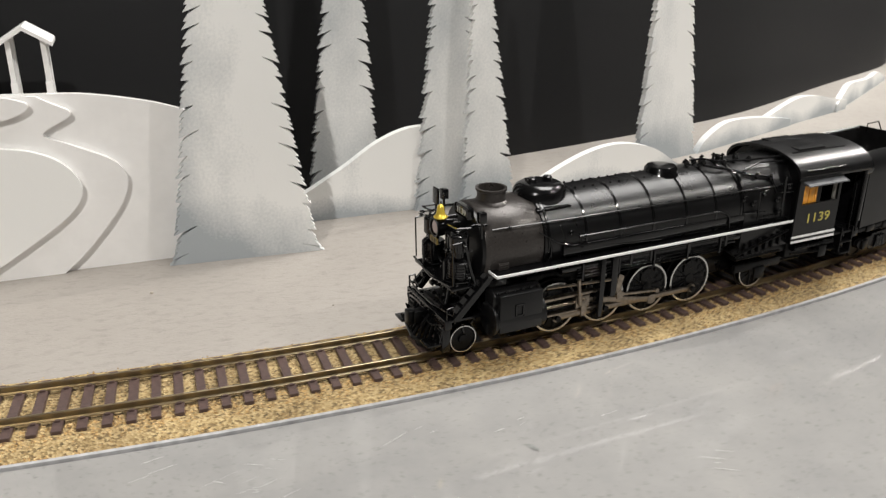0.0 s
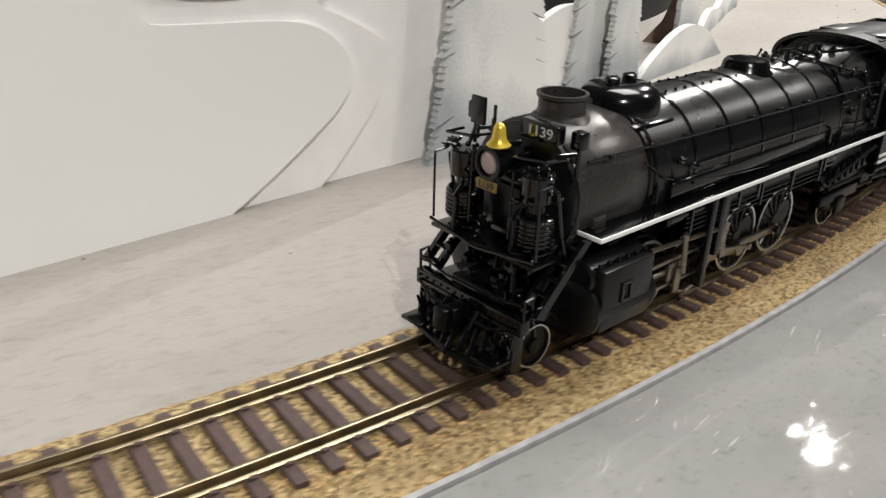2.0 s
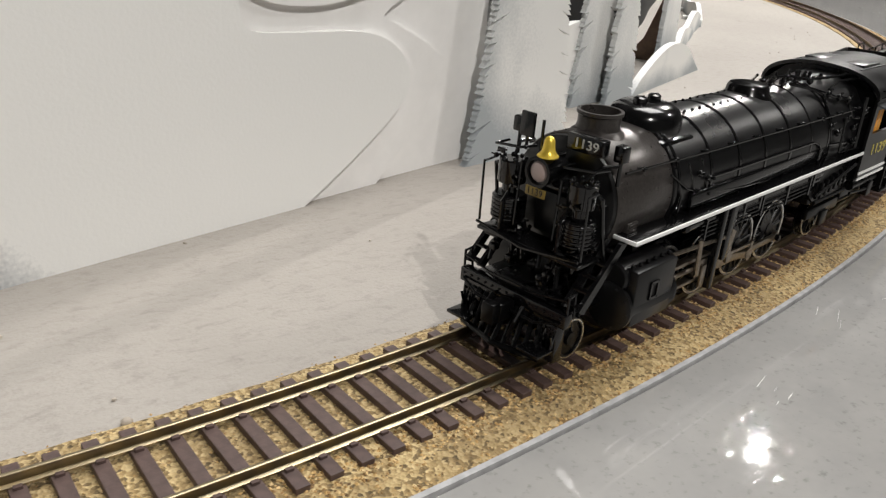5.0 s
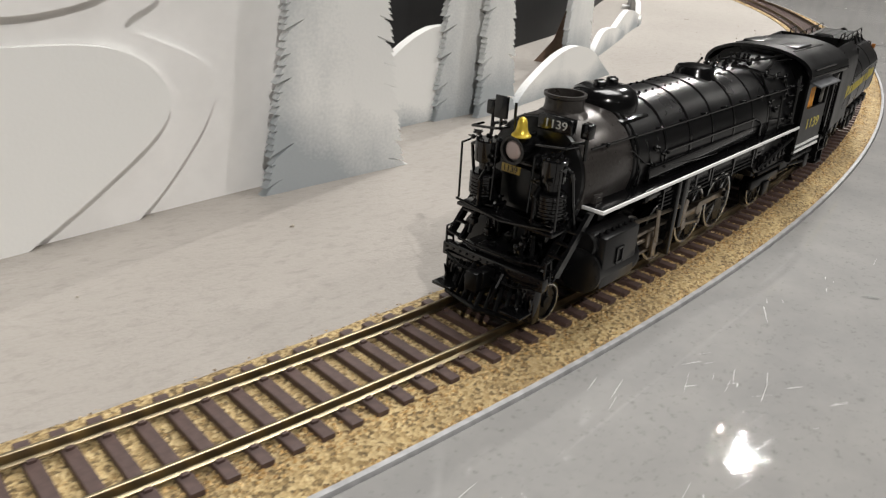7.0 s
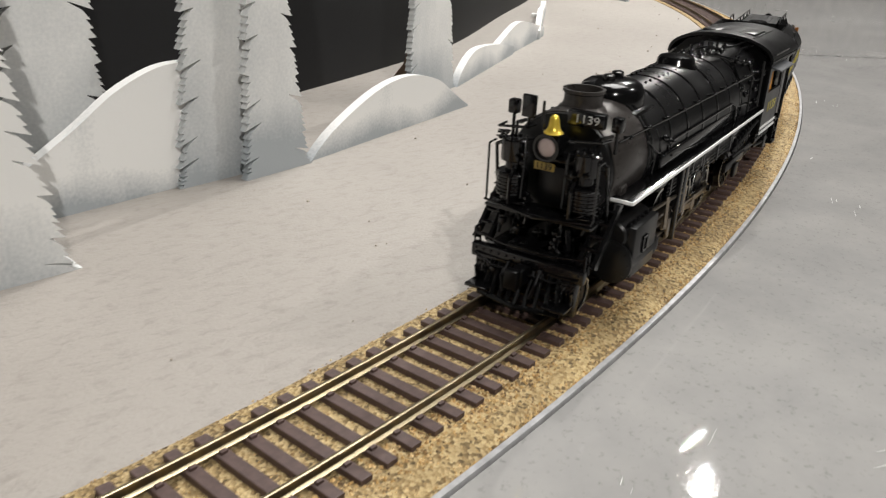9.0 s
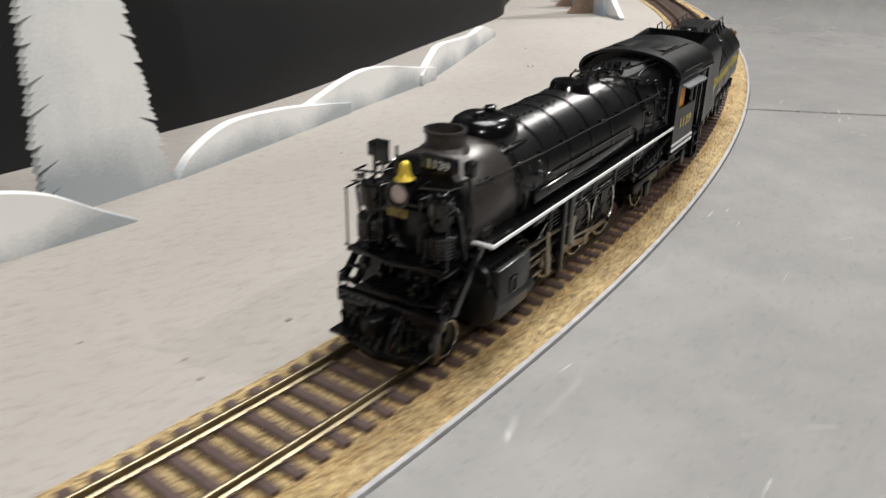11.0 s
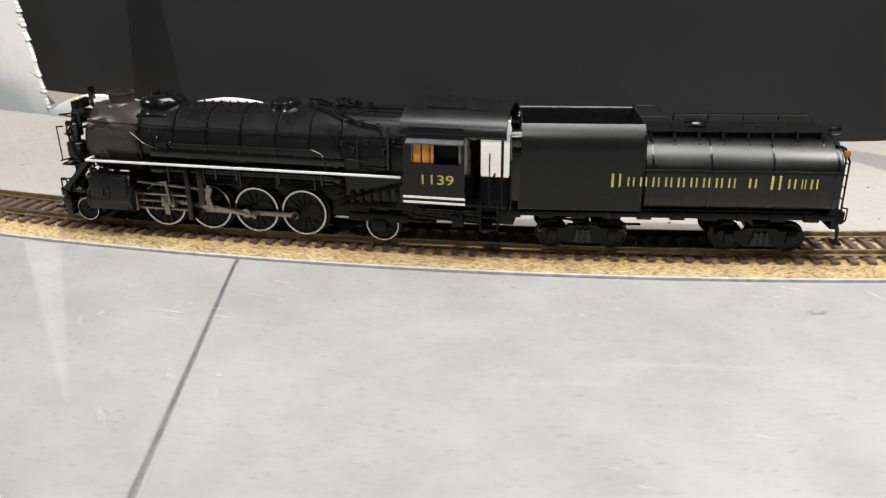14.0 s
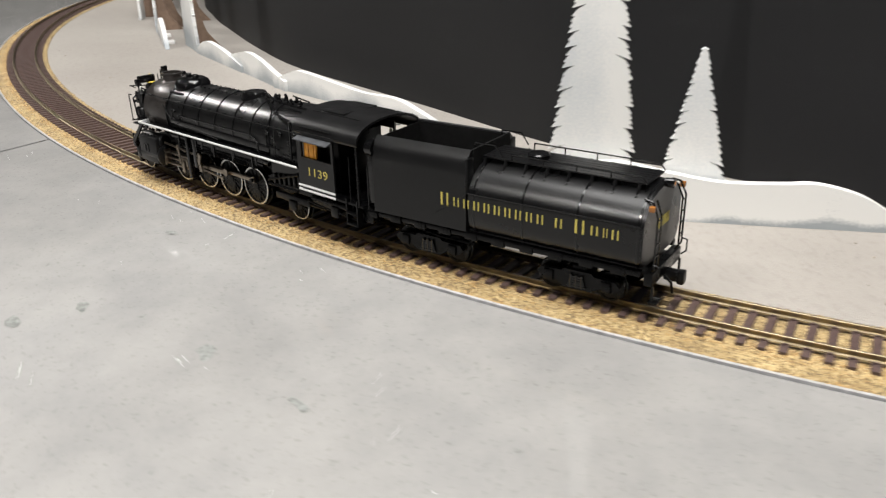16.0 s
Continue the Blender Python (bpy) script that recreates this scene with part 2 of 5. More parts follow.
def ball(bm, c, r, u=12, v=8, s=(1, 1, 1)):
    res = bmesh.ops.create_uvsphere(bm, u_segments=u, v_segments=v, radius=r)
    bmesh.ops.transform(bm, matrix=Matrix.Translation(c) @ Matrix.Diagonal((*s, 1)), verts=res["verts"])
    return bm


def lathe(bm, axis, origin, prof, seg=40, sy=1.0, a0=0.0, a1=360.0, cap=True):
    """prof: (along, radius) pairs, turned round the axis 'x', 'y' or 'z' through origin."""
    full = abs(a1 - a0) >= 359.9
    n = seg if full else seg + 1
    rings = []
    for s, r in prof:
        ring = []
        for i in range(n):
            a = radians(a0 + (a1 - a0) * i / seg)
            c, q = r * math.cos(a), r * math.sin(a)
            v = {"x": (s, c * sy, q), "y": (c, s, q), "z": (c * sy, q, s)}[axis]
            ring.append(bm.verts.new(Vector(v) + Vector(origin)))
        rings.append(ring)
    for A, B in zip(rings, rings[1:]):
        for i in range(n if full else n - 1):
            j = (i + 1) % n
            bm.faces.new((A[i], A[j], B[j], B[i]))
    if full and cap:
        for ring in (rings[0], rings[-1]):
            bm.faces.new(ring)
    return bm


def prism(bm, outline, axis, lo, hi):
    """Extrude a closed 2D outline along an axis."""
    def at(u, v, w):
        return {"y": (u, w, v), "x": (w, u, v), "z": (u, v, w)}[axis]
    keep = [outline[k] for k in range(len(outline)) if (Vector(outline[k]) - Vector(outline[k - 1])).length > 1e-4]
    A = [bm.verts.new(at(u, v, lo)) for u, v in keep]
    B = [bm.verts.new(at(u, v, hi)) for u, v in keep]
    n = len(A)
    for i, j, k in tessellate_polygon([[Vector((u, v, 0)) for u, v in keep]]):
        bm.faces.new((A[i], A[j], A[k]))
        bm.faces.new((B[i], B[j], B[k]))
    for i in range(n):
        bm.faces.new((A[i], A[(i + 1) % n], B[(i + 1) % n], B[i]))
    return bm


def bm_():
    return bmesh.new()


def text_part(name, body, size, m, material, parent, label="", depth=0.12):
    """Lettering in the built-in font, as a thin mesh; size in millimetres, m maps the text plane into the thing."""
    c = bpy.data.curves.new(name, "FONT")
    c.body, c.size, c.extrude, c.align_x, c.align_y = body, size, depth, "CENTER", "CENTER"
    tmp = new(name + "_outline", c)
    me = bpy.data.meshes.new_from_object(tmp.evaluated_get(bpy.context.evaluated_depsgraph_get()))
    bpy.data.objects.remove(tmp)
    bm = bm_()
    bm.from_mesh(me)
    bmesh.ops.transform(bm, matrix=m, verts=bm.verts)
    return part(name, bm, material, parent, label, smooth=False)


# ---- the island, plates and track ----
R = 1.1286
RAIL_TOP = 0.0045


def at_arc(s, r, z=0.0):
    """A place by its distance along the track and its radius, in metres."""
    a = s / R - math.pi / 2
    return Vector((r * math.cos(a), r * math.sin(a), z))


def ring_mesh(name, prof, s0, s1, step, material, parent=None, wob=0.0):
    """Sweep a profile of (radius, z) pairs along the arc from s0 to s1, in metres."""
    n = int((s1 - s0) / step) + 1
    verts, faces, k = [], [], len(prof)
    for i in range(n):
        s = s0 + (s1 - s0) * i / (n - 1)
        for r, z in prof:
            w = noise.noise((s * 160, r * 160, 3.1)) * wob if wob else 0
            verts.append(at_arc(s, r, z + w))
    for i in range(n - 1):
        for j in range(k - 1):
            a = i * k + j
            faces.append((a, a + 1, a + k + 1, a + k))
    me = bpy.data.meshes.new(name)
    me.from_pydata(verts, [], faces)
    me.materials.append(material)
    for p in me.polygons:
        p.use_smooth = True
    me.set_sharp_from_angle(angle=radians(40))
    o = new(name, me)
    o.parent = parent
    return o


CIRC = 2 * math.pi * R
# island floor: a disc inside the track
island = ring_mesh("floor", [(0.02, 0.0), (0.4, 0.0), (0.8, 0.0), (1.0, 0.0), (R - 0.0182, 0.0), (R - 0.0182, -0.012)], 0, CIRC, 0.02, FLOOR)
tagged(island, "warm grey brush-painted island floor inside the track", "floor", kind="structure")
base = ring_mesh("table", [(0.0, -0.012), (2.6, -0.012), (2.6, -0.05), (0.0, -0.05)], 0, CIRC, 0.06, UNDER)
tagged(base, "dark table base under the sheets and the island", "table", kind="structure")

# grey plastic sheets round the track, parted by a straight joint
J0, JD = Vector((0.683, -0.931)), Vector((0.78, -0.626)).normalized()
JN = Vector((-JD.y, JD.x))
for side in (1, -1):
    bm = bm_()
    n = 720
    radii = (R + 0.0262, 1.4, 2.0, 2.6)
    loops = []
    for r in radii:
        loops.append([bm.verts.new(at_arc(CIRC * i / n, r, -0.0005)) for i in range(n)])
    low = [bm.verts.new(at_arc(CIRC * i / n, radii[0], -0.006)) for i in range(n)]
    for A, B in zip([low] + loops, loops):
        for i in range(n):
            bm.faces.new((A[i], A[(i + 1) % n], B[(i + 1) % n], B[i]))
    off = J0 + JN * side * 0.0007
    bmesh.ops.bisect_plane(bm, geom=bm.verts[:] + bm.edges[:] + bm.faces[:], plane_co=(off.x, off.y, 0), plane_no=(JN.x * side, JN.y * side, 0), clear_inner=True)
    sheet = part("ground", bm, PLATE, None, scale=1.0, smooth=False)
    tagged(sheet, "glossy scuffed grey plastic sheet beside the track", "ground", kind="structure")
# grey strip added low in the joint; its colour stands for reflected light
bm = bm_()
ja, jb = J0 + JD * 0.0005, J0 + JD * 1.6
w = JN * 0.0007
bm.faces.new([bm.verts.new((p.x, p.y, -0.0022)) for p in (ja - w, jb - w, jb + w, ja + w)])
tagged(part("joint_light_strip", bm, EDGE, None, scale=1.0, smooth=False), "grey strip added in the sheet joint to make the gap look lit", "joint", kind="structure")
strip = ring_mesh("trim", [(R + 0.0246, -0.006), (R + 0.0246, 0.0004), (R + 0.0258, 0.0004), (R + 0.0258, -0.006)], -1.0, 2.2, 0.005, EDGE)
tagged(strip, "thin grey edge strip along the ballast", "trim", kind="structure")

bed = ring_mesh("ballast_bed", [(R - 0.0180, -0.01), (R - 0.0180, 0.0004), (R - 0.0168, 0.0007), (R - 0.012, 0.0008), (R - 0.004, 0.0007), (R + 0.004, 0.0007), (R + 0.012, 0.0009), (R + 0.0165, 0.0010), (R + 0.021, 0.0006), (R + 0.0246, -0.0004), (R + 0.0246, -0.01)], -CIRC / 2, CIRC / 2, 0.0022, BALLAST, wob=0.0003)
tagged(bed, "tan gritty ballast bed under the sleepers", "ballast", kind="stuff")


def grains(name, s0, s1, count, r_lo, r_hi, z_of, size):
    """Loose grit as small octahedra in one mesh."""
    rng = np.random.default_rng(5)
    s = rng.uniform(s0, s1, count)
    r = R + rng.uniform(r_lo, r_hi, count)
    sz = rng.uniform(size * 0.5, size, count)
    a = s / R - math.pi / 2
    z = np.array([z_of(q - R) for q in r])
    centre = np.stack([r * np.cos(a), r * np.sin(a), z], 1)
    unit = np.array([(1, 0, 0), (-1, 0, 0), (0, 1, 0), (0, -1, 0), (0, 0, 1), (0, 0, -1)], float)
    jit = rng.uniform(0.55, 1.25, (count, 6, 1))
    rot = rng.uniform(0, 6.28, count)
    ux = unit[None, :, 0] * np.cos(rot)[:, None] - unit[None, :, 1] * np.sin(rot)[:, None]
    uy = unit[None, :, 0] * np.sin(rot)[:, None] + unit[None, :, 1] * np.cos(rot)[:, None]
    off = np.stack([ux, uy, np.repeat(unit[None, :, 2], count, 0) * 0.8], 2) * jit * sz[:, None, None]
    verts = (centre[:, None, :] + off).reshape(-1, 3)
    tri = np.array([(0, 2, 4), (2, 1, 4), (1, 3, 4), (3, 0, 4), (2, 0, 5), (1, 2, 5), (3, 1, 5), (0, 3, 5)])
    faces = (np.arange(count)[:, None, None] * 6 + tri[None]).reshape(-1, 3)
    me = bpy.data.meshes.new(name)
    me.from_pydata(verts.tolist(), [], faces.tolist())
    me.materials.append(GRIT)
    return new(name, me)


def shoulder(d):
    return 0.0010 if d < 0.0165 else 0.0011 - (d - 0.0165) * 0.18


tagged(grains("ballast_grit", -0.15, 1.25, 26000, 0.0095, 0.0247, shoulder, 0.00055), "loose tan and brown ballast grit on the track shoulder", "ballast", kind="stuff")
tagged(grains("ballast_dust", -0.15, 1.25, 11000, -0.0186, 0.0095, lambda d: 0.0007, 0.00034), "fine pale grit between the sleepers", "ballast", kind="stuff")


def flat_marks(name, spots, material, z):
    """Flat irregular marks lying on the sheet: (x, y, length, width, turn) in metres and radians."""
    bm = bm_()
    rng = random.Random(17)
    for x, y, ln, wd, turn in spots:
        k = 10
        ring = []
        for i in range(k):
            a = math.tau * i / k
            u, v = ln / 2 * math.cos(a) * rng.uniform(0.75, 1.15), wd / 2 * math.sin(a) * rng.uniform(0.6, 1.2)
            ring.append(bm.verts.new((x + u * math.cos(turn) - v * math.sin(turn), y + u * math.sin(turn) + v * math.cos(turn), z)))
        bm.faces.new(ring)
    return tagged(part(name, bm, material, None, scale=1.0, smooth=False), kind="stuff")


SCUFF_GLINT = paint("painted_scuff_glint", (0.62, 0.62, 0.60), 0.35, var=0.1, bumpy=0)
SMUDGE = paint("grey_green_smudge", (0.24, 0.245, 0.235), 0.2, var=0.35, scale=500, bumpy=0)
CRUMB = paint("floor_crumb", (0.35, 0.31, 0.26), 0.7, var=0.5, scale=50, bumpy=0)
rng = random.Random(21)
# scratches on the sheet; the light they catch is painted as pale colour
marks = []
for _ in range(120):
    s, r, turn = rng.choice((rng.uniform(-0.1, 1.15), rng.uniform(-0.05, 0.45))), R + rng.uniform(0.03, 0.22), rng.choice((0.35, 0.55, -0.4)) + rng.uniform(-0.12, 0.12)
    for k in range(rng.randint(1, 4)):
        p = at_arc(s + rng.uniform(-0.008, 0.008), r + rng.uniform(-0.008, 0.008))
        marks.append((p.x, p.y, rng.uniform(0.0015, 0.010), rng.uniform(0.00006, 0.0002), turn))
tagged(flat_marks("scuff_glint_marks", marks, SCUFF_GLINT, -0.00030), "thin scratches on the grey sheet, their glints painted pale", "scratches")
marks = [(0.919, -0.856, 0.010, 0.005, 0.4), (0.910, -0.836, 0.009, 0.004, 0.2), (0.843, -0.821, 0.007, 0.004, 0.9), (0.946, -0.786, 0.011, 0.006, 0.1), (0.978, -0.754, 0.009, 0.004, 0.6)]
for _ in range(26):
    p = at_arc(rng.uniform(-0.05, 1.2), R + rng.uniform(0.04, 0.25))
    marks.append((p.x, p.y, rng.uniform(0.0015, 0.005), rng.uniform(0.0006, 0.002), rng.uniform(0, 3)))
tagged(flat_marks("smudge_marks", marks, SMUDGE, -0.00033), "small dark smudges on the grey sheet", "smudges")
bm = bm_()
for _ in range(70):
    p = at_arc(rng.uniform(-0.12, 1.2), R - rng.uniform(0.02, 0.12))
    ball(bm, (p.x, p.y, 0.0003), rng.uniform(0.00025, 0.0008), 6, 4, (1, rng.uniform(0.5, 1), 0.7))
for x, y in ((-0.045, -1.109), (-0.075, -1.075)):
    ball(bm, (x, y, 0.0004), 0.0012, 7, 5, (1, 0.8, 0.8))
tagged(part("floor_crumbs", bm, CRUMB, None, scale=1.0), "scattered small crumbs on the island floor", "crumbs", kind="stuff")


# ---- the cut-out scenery ----
def board_pose(p, q):
    """A board standing on the floor with its foot from p to q (metres); x runs along the foot, y points away from the track."""
    d = Vector(q) - Vector(p)
    return pose(p[0], p[1], 0.0, 0, 0, math.degrees(math.atan2(d.y, d.x))), d.length * 1000


def cutout(name, outline, thick, material, parent, label="", y0=0.0):
    bm = bm_()
    prism(bm, outline, "y", y0, y0 + thick)
    return part(name, bm, material, parent, label, smooth=False)


def fir_edges(width, height, seed, lean, top=0.05):
    """Left and right edges of a cut-out fir: tiers of fine teeth, widest at each tier's foot, with deep slits between tiers."""
    rng = random.Random(seed)
    events = []
    for sgn in (-1, 1):
        z, pts = 0.0, [(0.0, width / 2)]
        while z < height:
            f = max(0.0, 1 - z / height)
            half = width / 2 * (top + (1 - top) * f)
            step = rng.uniform(6.5, 14.0) * (0.45 + 0.55 * f)
            amp = min(half * 0.3, rng.uniform(1.6, 3.6) * (0.5 + 0.5 * f))
            n = max(2, int(step / 2.1))
            for k in range(n):
                u0, u1 = (k + 0.25) / n, (k + 0.95) / n
                bite = rng.uniform(0.7, 2.1) * (0.45 + 0.55 * f)
                pts.append((z + step * u0 * 0.86, half + amp * (0.55 - u0)))
                pts.append((z + step * u1 * 0.86, half + amp * (0.45 - u1) - bite))
            if rng.random() < 0.85:
                deep = min(half * 0.5, rng.uniform(3.0, 9.5) * (0.45 + 0.55 * f))
                pts.append((z + step * 0.875, half - deep))
                pts.append((z + step * 0.90, half - deep))
            z += step
        events.append(pts)
    return events


def fir_board(width, height, seed, lean, thick):
    left, right = fir_edges(width, height, seed, lean)
    zs = sorted({round(p[0], 3) for p in left + right} | {0.0, height})
    zs = [z for z in zs if z <= height]

    def at_level(pts, z):
        if z <= pts[0][0]:
            return pts[0][1]
        for (a, u), (b, v) in zip(pts, pts[1:]):
            if a <= z <= b:
                return u + (v - u) * ((z - a) / (b - a) if b > a else 1)
        return pts[-1][1]
    bm = bm_()
    cols = []
    for z in zs:
        l, r = at_level(left, z), at_level(right, z)
        if z >= height:
            l = r = 0.15
        half = width / 2 * max(0.05, 1 - z / height)
        xs = [-l, -half * 0.45, 0.0, half * 0.45, r]
        xs[1], xs[3] = max(xs[1], -l * 0.98), min(xs[3], r * 0.98)
        row = []
        for x in xs:
            droop = 0.55 * max(0.0, abs(x) - half * 0.45) * min(1.0, z / 12.0)
            row.append((x + width / 2 + lean * z / height, z - droop))
        cols.append(row)
    for y in (0.0, thick):
        g = [[bm.verts.new((x, y, z)) for x, z in row] for row in cols]
        for A, B in zip(g, g[1:]):
            for k in range(4):
                bm.faces.new((A[k], A[k + 1], B[k + 1], B[k]))
        if y == 0.0:
            f0 = g
    for A, B, C, D in zip(f0, f0[1:], g, g[1:]):
        bm.faces.new((A[0], B[0], D[0], C[0]))
        bm.faces.new((A[-1], B[-1], D[-1], C[-1]))
    bm.faces.new(f0[0] + g[0][::-1])
    bm.faces.new(f0[-1] + g[-1][::-1])
    return bm


def fir_tree(p, q, height, seed, label, material, lean=0.0, thick=3.0, brace=24.0):
    m, w = board_pose(p, q)
    t = thing("fir_tree_cutout", label, "tree", "white fir cut-outs", m)
    part("cut_board", fir_board(w, height, seed, lean, thick), material, t, smooth=False)
    bm = bm_()
    high = min(47.0, height * 0.4)
    prism(bm, [(thick, 0), (thick + brace, 0), (thick + brace * 0.55, high * 0.3), (thick + 2.5, high), (thick, high)], "x", w * 0.5 - 1.5, w * 0.5 + 1.5)
    part("brace", bm, RAW_BOARD, t, "raw brown board brace behind the fir", smooth=False)
    return t


def smooth_line(keys, n=60):
    """Points along a smooth (Catmull-Rom) curve through keys."""
    k = [keys[0]] + list(keys) + [keys[-1]]
    out = []
    for i in range(1, len(k) - 2):
        p0, p1, p2, p3 = (Vector(v) for v in k[i - 1:i + 3])
        m = max(2, n // (len(keys) - 1))
        for j in range(m):
            u = j / m
            out.append(tuple(0.5 * ((2 * p1) + (p2 - p0) * u + (2 * p0 - 5 * p1 + 4 * p2 - p3) * u * u + (3 * p1 - p0 - 3 * p2 + p3) * u ** 3)))
    out.append(tuple(keys[-1]))
    return out


def hill(p, q, keys, label, material, thick=4.0, name="snow_hill_cutout"):
    """keys: (share of the length, height in millimetres)."""
    m, w = board_pose(p, q)
    t = thing(name, label, "hill", "white hill cut-outs", m)
    top = smooth_line([(u * w, h) for u, h in keys])
    cutout("cut_board", [(0, 0), (w, 0)] + top[::-1], thick, material, t)
    for u in (0.3, 0.7):
        bm = bm_()
        box(bm, u * w - 5, u * w + 5, thick, thick + 7, 0, 3, 0.4)
        part("foot_block", bm, WHITE_BOARD, t, "small white block at the back of the board")
    return t


RAW_BOARD = paint("raw_brown_board", (0.20, 0.135, 0.095), 0.75, var=0.2, scale=220, bumpy=0.2)
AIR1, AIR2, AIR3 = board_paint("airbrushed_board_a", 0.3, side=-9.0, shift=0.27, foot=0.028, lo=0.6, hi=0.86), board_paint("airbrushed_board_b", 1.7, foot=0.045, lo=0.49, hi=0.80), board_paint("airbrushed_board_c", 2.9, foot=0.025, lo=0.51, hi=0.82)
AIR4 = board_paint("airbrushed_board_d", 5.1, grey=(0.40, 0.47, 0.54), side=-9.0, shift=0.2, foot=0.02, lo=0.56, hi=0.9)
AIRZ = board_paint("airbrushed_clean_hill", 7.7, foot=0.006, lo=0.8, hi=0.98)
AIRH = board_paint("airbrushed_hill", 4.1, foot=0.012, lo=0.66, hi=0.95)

# layered cliff: a back board and two lobed layers in front of it
CP, CQ = (-0.330, -1.0885), (0.112, -1.0185)
m, CW = board_pose(CP, CQ)
cliff = thing("layered_cliff_cutout", "white layered cliff of smooth boards with curved steps", "cliff", m=m)


def cx(x_world):
    return (x_world - CP[0]) / (CQ[0] - CP[0]) * CW


AIRC = board_paint("airbrushed_cliff", 6.3, grey=(0.30, 0.32, 0.34), foot=0.03, lo=0.72, hi=0.9, side=-9.0, shift=2.45)
back = [(0, 118), (cx(0.051), 112), (cx(0.0512), 69.8)] + smooth_line([(cx(0.0515), 69.8), (cx(0.070), 69.2), (cx(0.087), 68.2), (cx(0.1085), 64.0), (cx(0.124), 58.8)])
cutout("back_board", [(0, 0), (cx(0.124), 0)] + back[::-1], 3.0, WHITE_BOARD, cliff, y0=5.0)
edge_b = smooth_line([(cx(0.0700), 0), (cx(0.0800), 9), (cx(0.0925), 24), (cx(0.0970), 35), (cx(0.0930), 43), (cx(0.0800), 49.8), (cx(0.0710), 54), (cx(0.0725), 56.8), (cx(0.0795), 60.5), (cx(0.0802), 63), (cx(0.0740), 66.4), (cx(0.0700), 68.9)], 120)
cutout("middle_board", [(0, 0)] + edge_b + [(cx(0.0525), 69.4), (cx(0.0522), 100), (0, 104)], 2.5, WHITE_BOARD, cliff, y0=2.5)
edge_c = smooth_line([(cx(0.038), 0), (cx(0.058), 12), (cx(0.0755), 24.5), (cx(0.0808), 33.5), (cx(0.0770), 42.5), (cx(0.0680), 48.6), (cx(0.056), 51.2), (cx(0.0358), 52.2), (cx(0.0225), 53.0), (cx(0.0180), 54.6), (cx(0.0163), 57.6), (cx(0.0150), 64), (cx(0.010), 76), (cx(-0.01), 85), (cx(-0.06), 90)], 140)
cutout("front_board", [(0, 0)] + edge_c + [(0, 92)], 2.5, AIRC, cliff, y0=0.0)
lobe = smooth_line([(cx(0.016), 71), (cx(0.018), 64.5), (cx(0.028), 60.2), (cx(0.043), 59.2), (cx(0.057), 61), (cx(0.0655), 63.8), (cx(0.0672), 66.8), (cx(0.061), 69.2)], 90)
cutout("upper_lobe", lobe + [(cx(0.052), 70), (cx(0.05), 80), (cx(0.02), 82)], 2.4, WHITE_BOARD, cliff, y0=0.1)

# little white shelter on the cliff
shelter = thing("picnic_shelter", "small white open shelter with a gable roof on the cliff", "shelter", m=pose(0.0735, -1.0150, 0.0, 0, 0, 9))
for px, py in ((-11.5, 0), (-11.5, 13), (0, 0), (0, 13)):
    bm = bm_()
    box(bm, px - 0.9, px + 0.9, py - 0.9, py + 0.9, 67.5 if py < 5 else 62.1, 88, 0.15)
    if py < 5:
        box(bm, px - 1.2, px + 1.2, py - 1.2, py + 1.2, 67.5, 73, 0.15)
    part("post", bm, WHITE_BOARD, shelter, smooth=False)
for sgn in (-1, 1):
    bm = bm_()
    prism(bm, [(-6 + sgn * 9.2, 85.8), (-6, 91.6), (-6, 93.0), (-6 + sgn * 9.2, 87.2)], "y", -3.5, 17)
    part("roof_slope", bm, WHITE_BOARD, shelter, smooth=False)
bm = bm_()
box(bm, -14, 3, 12, 14, 0, 62, 0.2)
part("support_board", bm, WHITE_BOARD, shelter, "white board carrying the rear posts")

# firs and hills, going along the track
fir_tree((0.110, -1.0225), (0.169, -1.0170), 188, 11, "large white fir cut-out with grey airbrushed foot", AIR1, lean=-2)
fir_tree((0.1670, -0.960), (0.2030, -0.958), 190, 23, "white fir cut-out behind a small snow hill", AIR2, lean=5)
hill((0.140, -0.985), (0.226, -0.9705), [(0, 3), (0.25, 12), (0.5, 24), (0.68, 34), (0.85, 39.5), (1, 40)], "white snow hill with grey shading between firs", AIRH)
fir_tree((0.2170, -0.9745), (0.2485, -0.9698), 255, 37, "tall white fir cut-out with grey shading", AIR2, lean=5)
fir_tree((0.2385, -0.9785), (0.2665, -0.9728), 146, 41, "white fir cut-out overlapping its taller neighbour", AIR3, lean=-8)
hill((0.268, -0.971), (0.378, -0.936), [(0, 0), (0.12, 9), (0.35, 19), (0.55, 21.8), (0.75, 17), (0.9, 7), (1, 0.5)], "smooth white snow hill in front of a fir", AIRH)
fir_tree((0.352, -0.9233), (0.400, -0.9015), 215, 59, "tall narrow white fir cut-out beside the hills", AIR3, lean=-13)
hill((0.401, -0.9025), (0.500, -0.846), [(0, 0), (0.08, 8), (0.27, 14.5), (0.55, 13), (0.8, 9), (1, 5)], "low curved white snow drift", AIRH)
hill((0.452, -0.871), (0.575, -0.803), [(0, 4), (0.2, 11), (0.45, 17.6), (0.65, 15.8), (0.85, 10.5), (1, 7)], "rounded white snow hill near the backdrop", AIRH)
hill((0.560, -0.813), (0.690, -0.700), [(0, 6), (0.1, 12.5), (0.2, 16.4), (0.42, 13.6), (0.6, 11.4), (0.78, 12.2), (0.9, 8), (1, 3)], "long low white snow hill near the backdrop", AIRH)
